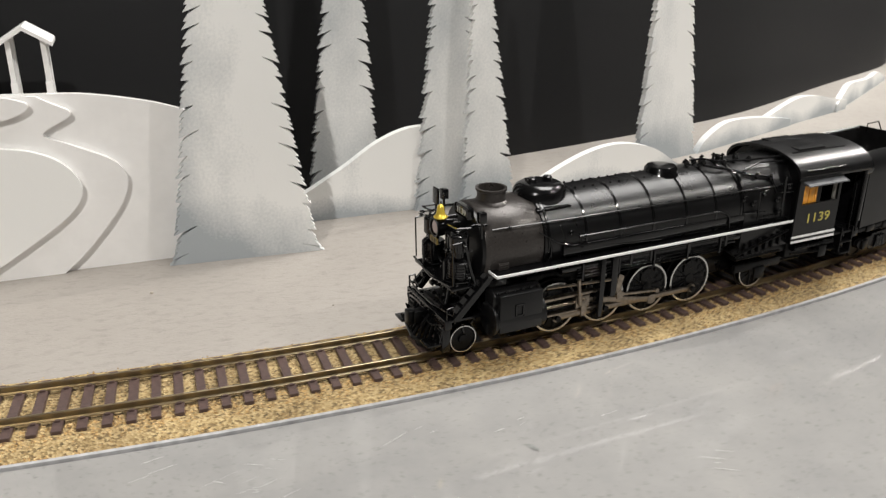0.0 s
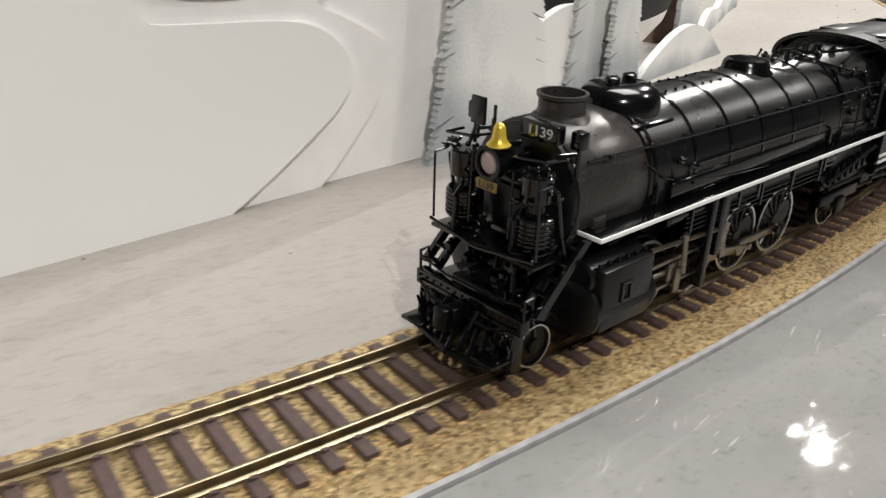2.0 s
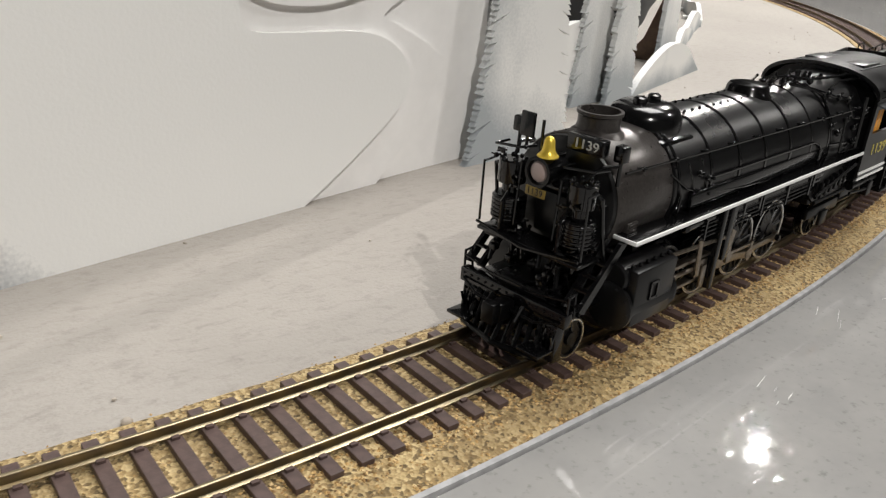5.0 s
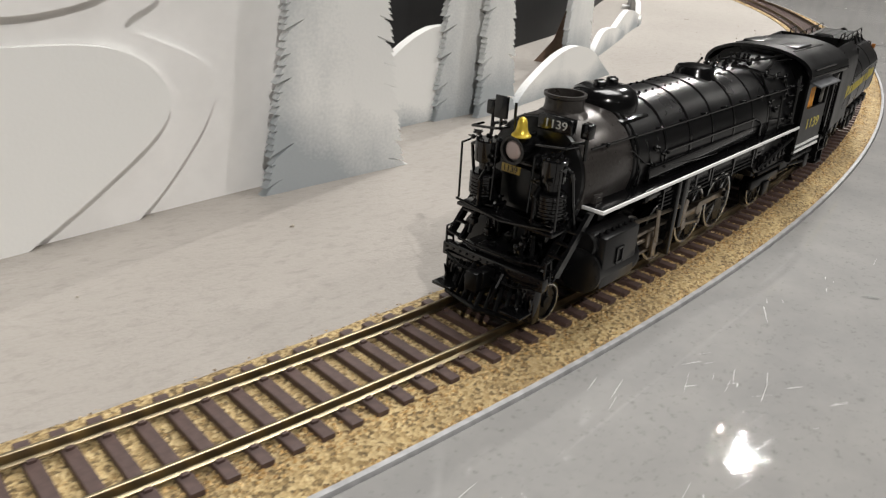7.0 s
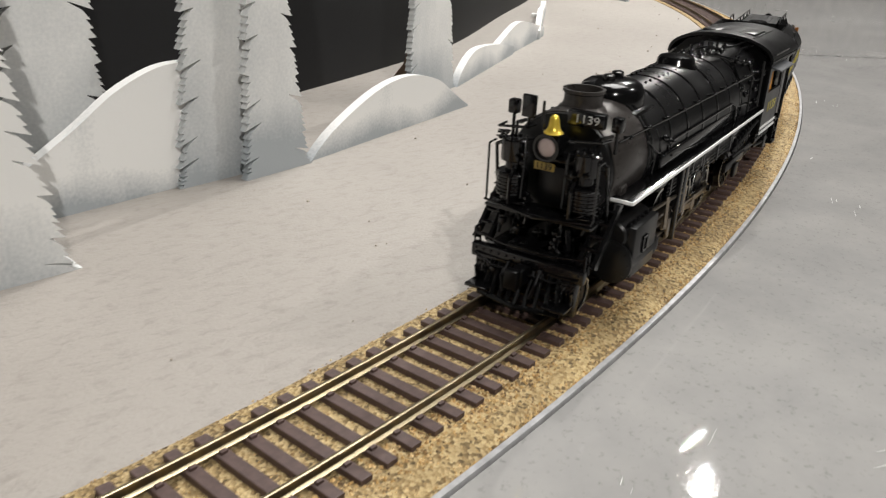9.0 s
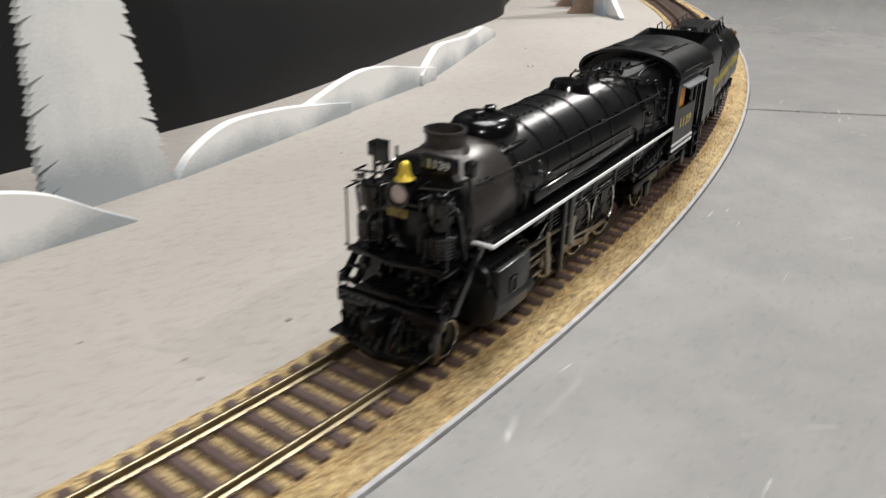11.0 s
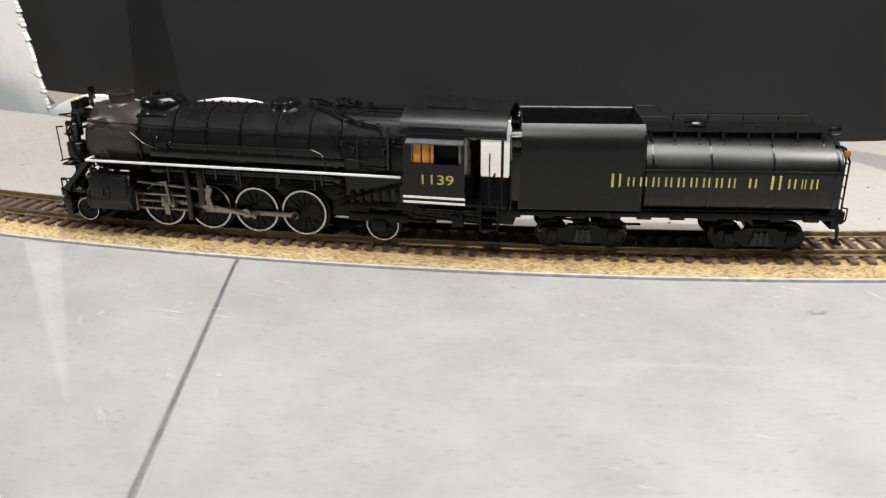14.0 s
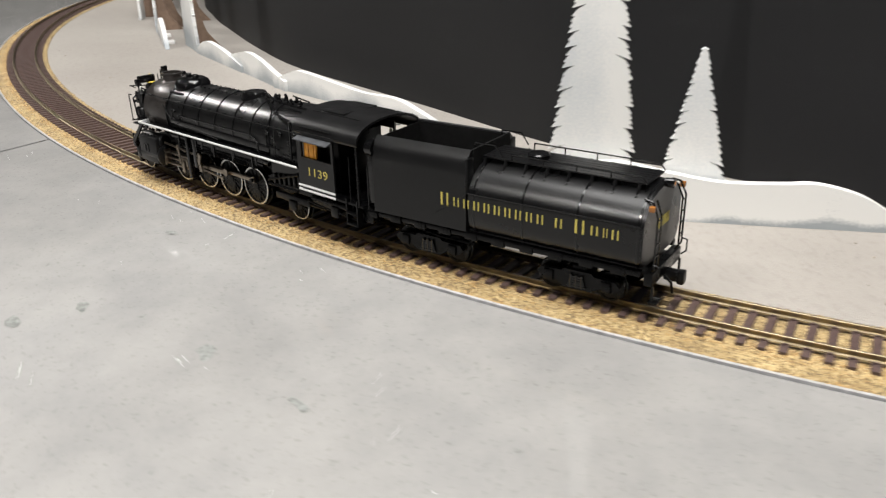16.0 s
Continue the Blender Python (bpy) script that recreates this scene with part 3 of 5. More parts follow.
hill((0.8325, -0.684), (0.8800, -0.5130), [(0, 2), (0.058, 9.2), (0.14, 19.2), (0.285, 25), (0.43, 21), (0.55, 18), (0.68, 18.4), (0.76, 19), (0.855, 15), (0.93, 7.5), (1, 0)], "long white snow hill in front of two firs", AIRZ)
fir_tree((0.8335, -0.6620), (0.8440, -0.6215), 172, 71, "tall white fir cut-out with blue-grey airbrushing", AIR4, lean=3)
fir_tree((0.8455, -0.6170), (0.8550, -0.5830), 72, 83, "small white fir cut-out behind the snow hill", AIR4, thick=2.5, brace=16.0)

# backdrop: a curved black board
WALL = [(-0.55, -0.86), (-0.30, -0.965), (-0.02, -0.975), (0.15, -0.935), (0.29, -0.886), (0.395, -0.845), (0.49, -0.800), (0.62, -0.712), (0.742, -0.630), (0.79, -0.575), (0.852, -0.507), (0.91, -0.43), (0.99, -0.32), (1.03, -0.18), (1.04, 0.0)]
line = smooth_line([(x, y) for x, y in WALL], 120)
bm = bm_()
front = [[bm.verts.new((x, y, z)) for x, y in line] for z in (0.0, 0.32)]
rear = [[bm.verts.new((x - 0.006, y + 0.012, z)) for x, y in line] for z in (0.0, 0.32)]
for A, B in ((front[0], front[1]), (front[1], rear[1]), (rear[1], rear[0])):
    for i in range(len(line) - 1):
        bm.faces.new((A[i], A[i + 1], B[i + 1], B[i]))
wall = part("backdrop", bm, BACK, None, scale=1.0)
tagged(wall, "tall curved black backdrop board behind the scenery", "backdrop", kind="structure")

# the room that closes the place
for name, label, b in (("room_floor", "dark floor of the room below the table", (-4, 5, -5, 4, -0.98, -0.95)), ("wall_north", "plain pale room wall", (-4, 5, 3.9, 4, -0.95, 2.0)), ("wall_south", "plain pale room wall", (-4, 5, -5, -4.9, -0.95, 2.0)), ("wall_west", "plain pale room wall", (-4.1, -4, -5, 4, -0.95, 2.0)), ("wall_east", "plain pale room wall", (5, 5.1, -5, 4, -0.95, 2.0)), ("ceiling", "plain pale ceiling", (-4, 5, -5, 4, 2.0, 2.05))):
    bm = bm_()
    box(bm, *b)
    tagged(part(name, bm, CARPET if "floor" in name else ROOM, None, scale=1.0, smooth=False), label, name.split("_")[-1] if "floor" in name else name.split("_")[0], kind="structure")
bm = bm_()
box(bm, -1.0, 1.0, -1.0, 1.0, -0.95, -0.052)
tagged(part("table_plinth", bm, UNDER, None, scale=1.0, smooth=False), "dark plinth carrying the round table", "plinth", kind="structure")
# cord, shade and glowing face at each lamp, the two added fills included
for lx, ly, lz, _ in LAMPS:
    d = thing("pendant_and_fill_light", "small round pendant lamp; two of the three are unseen added fills", "lamp", "pendant lamps", pose(lx, ly, lz))
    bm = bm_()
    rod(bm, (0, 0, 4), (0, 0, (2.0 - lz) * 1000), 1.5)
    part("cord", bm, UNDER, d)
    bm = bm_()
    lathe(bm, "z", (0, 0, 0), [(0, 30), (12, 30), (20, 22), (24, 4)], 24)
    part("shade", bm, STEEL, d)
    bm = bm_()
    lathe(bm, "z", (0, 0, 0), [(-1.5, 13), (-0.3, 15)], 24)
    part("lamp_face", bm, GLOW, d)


# ---- the track: rails and sleepers ----
track = thing("model_railway_track", "curved model railway track with brassy rails on brown sleepers", "track")
for nm, r0 in (("outer_rail", R + 0.0088), ("inner_rail", R - 0.0088)):
    h = 0.00042
    prof = [(r0 - 2.2 * h, RAIL_TOP - 0.0024), (r0 - 2.2 * h, RAIL_TOP - 0.0021), (r0 - 0.5 * h, RAIL_TOP - 0.0018), (r0 - 0.5 * h, RAIL_TOP - 0.0009), (r0 - h, RAIL_TOP - 0.0006), (r0 - h, RAIL_TOP - 0.0001), (r0 - 0.7 * h, RAIL_TOP), (r0 + 0.7 * h, RAIL_TOP), (r0 + h, RAIL_TOP - 0.0001), (r0 + h, RAIL_TOP - 0.0006), (r0 + 0.5 * h, RAIL_TOP - 0.0009), (r0 + 0.5 * h, RAIL_TOP - 0.0018), (r0 + 2.2 * h, RAIL_TOP - 0.0021), (r0 + 2.2 * h, RAIL_TOP - 0.0024)]
    ring_mesh(nm, prof, -CIRC / 2, CIRC / 2, 0.006, RAIL, track)


# ---- the locomotive ----
loco = thing("steam_locomotive", "glossy black model steam locomotive with white lining and a graphite smokebox", "locomotive")
ZB = 31.4  # boiler axis


def boiler():
    bm = bm_()
    lathe(bm, "x", (0, 0, ZB), [(-38, 14.8), (-20, 14.6), (-19.6, 14.5), (41.9, 13.8), (42.1, 13.5)], 56)
    b = part("boiler", bm, LAGGING, loco, "gloss black lagged boiler with bands")
    for x in (-36, -25, -12.5, 1, 14, 27, 40.5):
        r = 13.85 + (41 - x) * 0.0118
        bm = bm_()
        lathe(bm, "x", (0, 0, ZB), [(x - 0.45, r), (x - 0.4, r + 0.16), (x + 0.4, r + 0.16), (x + 0.45, r)], 56)
        part("boiler_band", bm, BLACK, b)
    bm = bm_()
    for i in range(12):
        x = 25 - i * 3.4
        ball(bm, (x, 3.2, ZB + 13.9), 0.42, 6, 4)
        ball(bm, (x, -3.2, ZB + 13.9), 0.42, 6, 4)
    part("washout_plugs", bm, BLACK, b)
    # firebox towards the cab
    bm = bm_()
    sec = [(-14.2, 16), (-14.6, 30), (-13.6, 38), (-10, 43), (-4.4, 45.8), (4.4, 45.8), (10, 43), (13.6, 38), (14.6, 30), (14.2, 16)]
    A = [bm.verts.new((-38, y, z)) for y, z in sec]
    B = [bm.verts.new((-61, y, z + (0.9 if z > 35 else 0))) for y, z in sec]
    for i in range(len(A)):
        j = (i + 1) % len(A)
        bm.faces.new((A[i], A[j], B[j], B[i]))
    bm.faces.new(A)
    bm.faces.new(B)
    part("firebox", bm, LAGGING, loco, "gloss black firebox casing")
    bm = bm_()
    for sg in (-1, 1):
        box(bm, -38, 36, sg * 13.7, sg * 15.0, 27.5, 31.0, 0.5)
    part("air_reservoir_ledge", bm, BLACK, loco)
    for sg in (-1, 1):
        bm = bm_()
        rod(bm, (-36, sg * 14.0, 23.4), (36, sg * 14.0, 23.4), 1.9, seg=16)
        for x in (-36, 36):
            ball(bm, (x, sg * 14.0, 23.4), 1.9, 14, 8, (0.4, 1, 1))
        part("air_tank", bm, BLACK, loco)
        # cooling pipes below the running board, on hangers
        for k in range(4):
            bm = bm_()
            rod(bm, (-29, sg * 15.9, 19.6 + k * 1.05), (31, sg * 15.9, 19.6 + k * 1.05), 0.27, seg=7)
            part("cooling_pipe", bm, BLACK, loco)
        for x in (-27, -13, 1, 15, 29):
            bm = bm_()
            box(bm, x - 0.3, x + 0.3, sg * 15.9 - 0.45, sg * 15.9 + 0.45, 19.0, 24.6)
            part("pipe_hanger", bm, BLACK, loco)


def smokebox():
    bm = bm_()
    lathe(bm, "x", (0, 0, ZB), [(42.1, 13.3), (42.6, 13.5), (61.5, 13.2), (61.9, 12.9)], 56)
    s = part("smokebox", bm, GRAPHITE, loco, "dull graphite smokebox")
    bm = bm_()
    for i in range(28):
        a = math.tau * i / 28
        ball(bm, (43.4, 13.5 * math.cos(a), ZB + 13.5 * math.sin(a)), 0.22, 6, 4)
        ball(bm, (60.6, 13.2 * math.cos(a), ZB + 13.2 * math.sin(a)), 0.22, 6, 4)
    part("rivets", bm, GRAPHITE, s)
    bm = bm_()
    box(bm, 54.2, 57.8, 12.0, 13.4, 25.6, 28.4, 0.15)
    for k in range(3):
        box(bm, 54.6, 57.4, 13.2, 13.6, 26.0 + k * 0.8, 26.4 + k * 0.8)
    part("builder_plate", bm, GRAPHITE, s)
    bm = bm_()
    lathe(bm, "x", (0, 0, ZB), [(61.9, 12.75), (62.9, 12.6), (63.4, 11.6), (63.6, 10.2), (64.4, 8.2), (64.8, 3), (64.9, 0.5)], 40)
    for i in range(20):
        a = math.tau * i / 20
        ball(bm, (63.4, 9.6 * math.cos(a), ZB + 9.6 * math.sin(a)), 0.3, 6, 4)
    part("smokebox_door", bm, BLACK_SATIN, loco, "black smokebox door with bolts")
    bm = bm_()
    lathe(bm, "z", (53.7, 0, 0), [(43.0, 6.2), (44.0, 5.5), (44.6, 4.7), (45.6, 4.45), (47.3, 4.5), (47.6, 4.9), (48.3, 4.9), (48.3, 4.2), (44.6, 3.9)], 36)
    part("smokestack", bm, GRAPHITE, loco, "graphite smokestack with a flared lip")


def domes():
    bm = bm_()
    lathe(bm, "z", (36.4, 0, 0), [(41.2, 8.3), (43.4, 8.2), (45.4, 8.0), (46.9, 7.2), (47.9, 5.6), (48.3, 2.8), (48.3, 0.4)], 40, sy=1.08)
    box(bm, 29.5, 43.3, -9.8, 9.8, 36.2, 42.4, 1.4)
    s = part("sand_dome", bm, BLACK, loco, "rounded gloss black sand dome")
    bm = bm_()
    for x in (33.6, 39.2):
        lathe(bm, "z", (x, 0, 0), [(48.0, 1.5), (49.2, 1.5), (49.5, 1.1)], 14)
        rod(bm, (x - 1.2, 0, 49.4), (x + 1.2, 0, 49.4), 0.25)
    part("filler_cap_pair", bm, BLACK, s)
    bm = bm_()
    for sg in (-1, 1):
        for x in (31, 36.5, 42):
            pipe(bm, [(x, sg * 9.8, 39.6), (x - 0.5, sg * 12.6, 37), (x - 2, sg * 14.3, 31), (x - 2, sg * 14.0, 25)], 0.28, 6)
    part("sand_pipe_run", bm, BLACK, loco)
    bm = bm_()
    lathe(bm, "z", (-11.8, 0, 0), [(43.2, 6.8), (44.6, 6.2), (45.4, 5.5), (46.8, 5.3), (47.6, 4.7), (48.0, 2.8), (48.0, 0.4)], 36, sy=1.05)
    part("steam_dome", bm, BLACK, loco, "low gloss black steam dome")
    # safety valves, turret and small piping before the cab
    rng = random.Random(4)
    for x, y in ((-22, 1.2), (-24, -2.0), (-26, 2.8), (-26.5, -0.6), (-29, 1.5), (-31, -1.8), (-33, 3.0), (-34, 0.6), (-36.5, 2.2), (-38.5, -1.5), (-41, 3.4), (-44, 1.0), (-47, 4.2)):
        h = 48.0 + rng.uniform(-0.5, 2.0)
        bm = bm_()
        rod(bm, (x, y, 42.8), (x, y, h), 0.55, 0.4, 8)
        lathe(bm, "z", (x, y, 0), [(46.4, 1.0), (47.0, 1.0), (47.2, 0.5)], 10)
        rod(bm, (x - 0.9, y, h - 0.6), (x + 0.9, y, h - 0.6), 0.28, seg=6)
        part("safety_valve", bm, BLACK, loco)
    for run, r in (([(-22, 2, 46.8), (-26, 3.4, 47.2), (-33, 5.5, 46), (-45, 6.8, 45.6), (-60, 7.5, 45.6)], 0.38), ([(-26, 4.5, 45.2), (-34, 8, 43.6), (-42, 10.6, 41.4), (-50, 11.5, 40.2), (-52, 13.4, 36.5), (-59, 14.6, 36.2)], 0.45), ([(-30, 6, 45), (-36, 9.5, 42.4), (-37, 12.8, 37.5), (-37, 14, 31), (-46, 15, 30.6)], 0.36), ([(-30, -6, 45), (-36, -9.5, 42.4), (-37, -12.8, 37.5), (-37, -14, 31)], 0.36), ([(-40, 9.4, 43.4), (-47, 9.0, 45), (-60, 9.8, 44.6)], 0.3), ([(-43, 14.6, 38), (-43, 15.0, 28), (-56, 15.4, 27.6)], 0.32), ([(-54, 14.9, 41), (-54, 15.2, 28)], 0.5)):
        bm = bm_()
        pipe(bm, [(x, y * 1.06, z + (1.8 if z > 39 else 0.3)) for x, y, z in run], r)
        part("steam_pipe", bm, BLACK, loco)
    for x, y, z in ((-33, 6.6, 46.2), (-39, 9.9, 42.8), (-44, 11, 41.6), (-50, 11.6, 40.6), (-37, 13.2, 36), (-52, 14, 34), (-53, 14.4, 30), (-46, 13.6, 37), (-41, 13.8, 34), (-56, 14.6, 38.5)):
        y, z = y * 1.07, z + (1.3 if z > 40 else 0.0)
        bm = bm_()
        ball(bm, (x, y, z), 0.9, 10, 6)
        rod(bm, (x, y, z - 1.0), (x, y + 0.6, z + 1.4), 0.3, seg=6)
        rod(bm, (x - 0.8, y + 0.6, z + 1.3), (x + 0.8, y + 0.6, z + 1.3), 0.25, seg=6)
        part("valve", bm, BLACK, loco)
    for sg in (-1, 1):
        bm = bm_()
        pts = [(60, sg * 12.2, 39.2), (48, sg * 12.6, 39.2), (30, sg * 13.3, 39.2), (0, sg * 13.7, 39.2), (-30, sg * 14.1, 39.2), (-58, sg * 14.6, 39.2)]
        pipe(bm, pts, 0.26, 6)
        for x in range(-54, 60, 12):
            rod(bm, (x, sg * 10.8, 38.8), (x, sg * (12.5 + (60 - x) * 0.0165), 39.2), 0.34, seg=6)
            ball(bm, (x, sg * (12.5 + (60 - x) * 0.0165), 39.2), 0.6, 6, 5)
        part("handrail", bm, BLACK, loco)
        bm = bm_()
        pipe(bm, [(44, sg * 13.2, 36.4), (38, sg * 14.3, 32.4), (30, sg * 14.7, 30.0), (12, sg * 15.1, 28.4), (-2, sg * 15.2, 27.6)], 0.24, 6)
        pipe(bm, [(30, sg * 14.3, 33.2), (-26, sg * 14.8, 33.4), (-29, sg * 15.1, 32.4), (-30.5, sg * 15.2, 31), (-31, sg * 15.2, 26.5)], 0.34, 6)
        for x, z in ((33, 35), (34, 31), (28, 33), (29, 29.6)):
            ball(bm, (x, sg * 14.1, z), 0.8, 8, 6)
            rod(bm, (x, sg * 13.4, z), (x + 0.3, sg * 15.4, z + 0.4), 0.35, seg=6)
        part("check_valve_pipe", bm, BLACK, loco)


def front_end():
    bm = bm_()
    lathe(bm, "x", (0, 1.0, 38.6), [(66.0, 2.2), (70.5, 2.9), (73.4, 3.1), (73.6, 3.1), (73.6, 2.5), (73.0, 2.4)], 28)
    h = part("headlight", bm, BLACK, loco, "round black headlight")
    bm = bm_()
    ball(bm, (72.9, 1.0, 38.6), 2.1, 18, 10, (0.35, 1, 1))
    part("lens", bm, LENS, h, "glowing orange headlight lens")
    bm = bm_()
    box(bm, 63.5, 69, -2.5, 4.5, 34.6, 35.6, 0.2)
    part("headlight_bracket", bm, BLACK, h)
    bm = bm_()
    lathe(bm, "z", (71.6, 1.6, 0), [(41.6, 2.1), (41.85, 2.15), (42.2, 1.75), (42.8, 1.35), (43.8, 1.15), (44.8, 1.05), (45.4, 0.75), (45.7, 0.25)], 24)
    bl = part("bell", bm, BRASS, loco, "polished brass bell")
    bm = bm_()
    pipe(bm, [(70.0, -1.6, 41.5), (70.0, -1.6, 45.4)], 0.3, 6)
    rod(bm, (66, 1.2, 41.2), (72, 1.2, 41.4), 0.6)
    part("bell_yoke", bm, BLACK, bl)
    # number boards either side of the stack
    bm = bm_()
    box(bm, 65.4, 67.6, 2.6, 11.2, 43.0, 46.3, 0.25)
    nb = part("number_board", bm, BLACK, loco, "black number board with white figures")
    text_part("board_figures", "1139", 2.7, Matrix(((0, 0, 1, 67.7), (1.1, 0, 0, 7.3), (0, 0.95, 0, 44.7), (0, 0, 0, 1))), NUMWHITE, nb, depth=0.08)
    bm = bm_()
    box(bm, 69.4, 70.2, -7.2, -3.8, 43.6, 48.6, 0.2)
    rod(bm, (69.8, -5.4, 41), (69.8, -5.4, 44), 0.35)
    rod(bm, (68.6, -2.6, 42), (68.6, -2.6, 47.4), 0.32)
    part("marker_board", bm, BLACK, loco)
    for y in (-12.2, 13.0):
        bm = bm_()
        box(bm, 62.6, 65.0, y - 1.2, y + 1.2, 42.3, 45.6, 0.4)
        rod(bm, (63.8, y, 37.5), (63.8, y, 42.4), 0.4)
        part("classification_lamp", bm, BLACK, loco)
    # small cocks, unions and oil cups crowded between the pumps
    rng = random.Random(12)
    for k in range(26):
        y = rng.choice((-1, 1)) * rng.uniform(3.5, 13.0) + 0.4
        z = rng.uniform(23.5, 40.5)
        x = 71.6 - (abs(y) > 11) * 3.5 + rng.uniform(-0.4, 0.9)
        bm = bm_()
        ball(bm, (x, y, z), rng.uniform(0.4, 0.75), 8, 5)
        rod(bm, (x - 1.2, y, z), (x + 0.9, y + rng.uniform(-0.8, 0.8), z + rng.uniform(-0.6, 0.8)), 0.24, seg=6)
        rod(bm, (x + 0.5, y - 0.9, z + 0.3), (x + 0.5, y + 0.9, z + 0.3), 0.17, seg=5)
        part("pump_fitting", bm, BLACK, loco)
    for y0, y1, z0, z1 in ((-12.6, -5, 40.6, 41.8), (4.6, 13, 40.2, 41.6), (-11, -4, 22.9, 24.2), (5, 12, 22.9, 24.2), (-5.2, -4.4, 25, 39), (5.0, 5.8, 25, 38)):
        bm = bm_()
        pipe(bm, [(66.5, y0, z0), (71.4, y0 * 0.9 + y1 * 0.1, z0 + 0.3), (71.8, y1, z1), (67, y1, z1 - 0.4)], 0.3, 6)
        part("pump_pipe", bm, BLACK, loco)
    bm = bm_()
    box(bm, 73.2, 73.7, -1.3, 3.5, 33.7, 35.5, 0.12)
    pl = part("smokebox_plate", bm, PLATE_GOLD, loco, "small dull gold plate with dark figures")
    text_part("plate_figures", "1139", 2.0, Matrix(((0, 0, 1, 73.72), (1, 0, 0, 1.1), (0, 1, 0, 34.6), (0, 0, 0, 1))), BLACK, pl, depth=0.06)
    # two air pumps hung on the smokebox front
    for y in (-8.6, 9.2):
        bm = bm_()
        lathe(bm, "z", (69.2, y, 0), [(23.4, 2.2), (23.6, 2.4), (25.0, 2.4), (25.2, 3.3), (25.5, 3.5), (30.5, 3.5), (30.8, 3.2), (30.9, 1.8), (33.1, 1.8), (33.2, 2.8), (33.5, 3.0), (37.9, 3.0), (38.2, 2.7)], 24)
        p = part("air_pump", bm, BLACK, loco, "ribbed black air pump")
        for k in range(6):
            bm = bm_()
            lathe(bm, "z", (69.2, y, 0), [(25.6 + k * 0.85, 3.45), (25.75 + k * 0.85, 3.68), (26.0 + k * 0.85, 3.68), (26.15 + k * 0.85, 3.45)], 24)
            part("cooling_fin", bm, BLACK, p)
        for k in range(8):
            bm = bm_()
            ball(bm, (69.2 + 2.5 * math.cos(k * 0.785), y + 2.5 * math.sin(k * 0.785), 38.3), 0.45, 8, 5)
            part("bolt", bm, BLACK, p)
        bm = bm_()
        sg = 1 if y > 0 else -1
        pipe(bm, [(71.5, y - sg * 1.5, 31.8), (73.2, y - sg * 1.5, 30), (73.2, y - sg * 1.5, 24), (70, y, 22.5)], 0.45, 7)
        part("pump_pipe", bm, BLACK, p)
        bm = bm_()
        pipe(bm, [(69.2, y + sg * 2.8, 37), (69.2, y + sg * 4.6, 36), (67.5, y + sg * 4.8, 28), (65, y + sg * 4.4, 22)], 0.42, 7)
        part("pump_pipe", bm, BLACK, p)
        bm = bm_()
        pipe(bm, [(69, y, 38.6), (66, y + sg * 1.5, 41.0), (61, y + sg * 1.8, 40.5)], 0.4, 7)
        part("pump_pipe", bm, BLACK, p)
    bm = bm_()
    for y in (-12.8, 13.6):
        pipe(bm, [(73.2, y, 24.2), (73.4, y, 37.2), (70.5, y, 37.4)], 0.26, 6)
    pipe(bm, [(74.0, -12.8, 24.2), (74.4, 0, 22.6), (74.0, 13.6, 24.2)], 0.34, 6)
    box(bm, 66.5, 73.8, -12.8, 13.6, 22.4, 23.2, 0.2)
    part("pump_guard", bm, BLACK, loco, "thin black guard rail round the pumps")
    bm = bm_()
    box(bm, 64.8, 67, -3.5, 4.5, 24, 33, 0.5)
    part("front_plate", bm, BLACK_SATIN, loco)
    # braces, pilot deck, steps
    for sg in (-1, 1):
        bm = bm_()
        prism(bm, [(60.4, 25.6), (62.4, 25.8), (73.8, 14.2), (72.0, 13.2)], "y", sg * 15.0 - 0.5, sg * 15.0 + 0.5)
        prism(bm, [(60.4, 25.6), (62.4, 25.8), (73.8, 14.2), (72.0, 13.2)], "y", sg * 11.4 - 0.4, sg * 11.4 + 0.4)
        for k in range(5):
            x = 62.8 + k * 2.3
            box(bm, x, x + 1.3, sg * 11.4, sg * 15.0, 24.0 - k * 2.35, 24.4 - k * 2.35)
        part("front_steps", bm, BLACK, loco, "sloping black ladder to the pilot deck")
    bm = bm_()
    box(bm, 62, 75, -12.5, 12.5, 11.6, 12.6, 0.2)
    box(bm, 73.6, 76, -14.2, 14.2, 10.4, 13.6, 0.3)
    for i in range(14):
        ball(bm, (76.1, -13 + i * 2, 12.6), 0.3, 6, 4)
    part("pilot_beam", bm, BLACK, loco, "black riveted pilot beam")
    bm = bm_()
    pipe(bm, [(78, -10.4, 3.0), (80.4, 0, 3.0), (78, 10.4, 3.0)], 0.7, 8)
    cow = part("cowcatcher", bm, UNDER, loco, "slatted black pilot")
    for i in range(9):
        y = -9.2 + i * 2.3
        x = 80.4 - abs(y) * 0.28
        bm = bm_()
        rod(bm, (75.6, y * 0.92, 10.6), (x, y, 3.0), 0.62, 0.5, 8)
        part("slat", bm, UNDER, cow)
    for sg in (-1, 1):
        bm = bm_()
        box(bm, 76.5, 81, sg * 7.0, sg * 12.6, 4.8, 5.5, 0.15)
        fb = part("footboard", bm, BLACK, loco)
        for q in ((9.5, 10.5), (12, 12.6)):
            bm = bm_()
            rod(bm, (76.8, sg * q[0], 5.2), (75.6, sg * q[1], 11), 0.35, seg=6)
            part("bracket", bm, BLACK, fb)
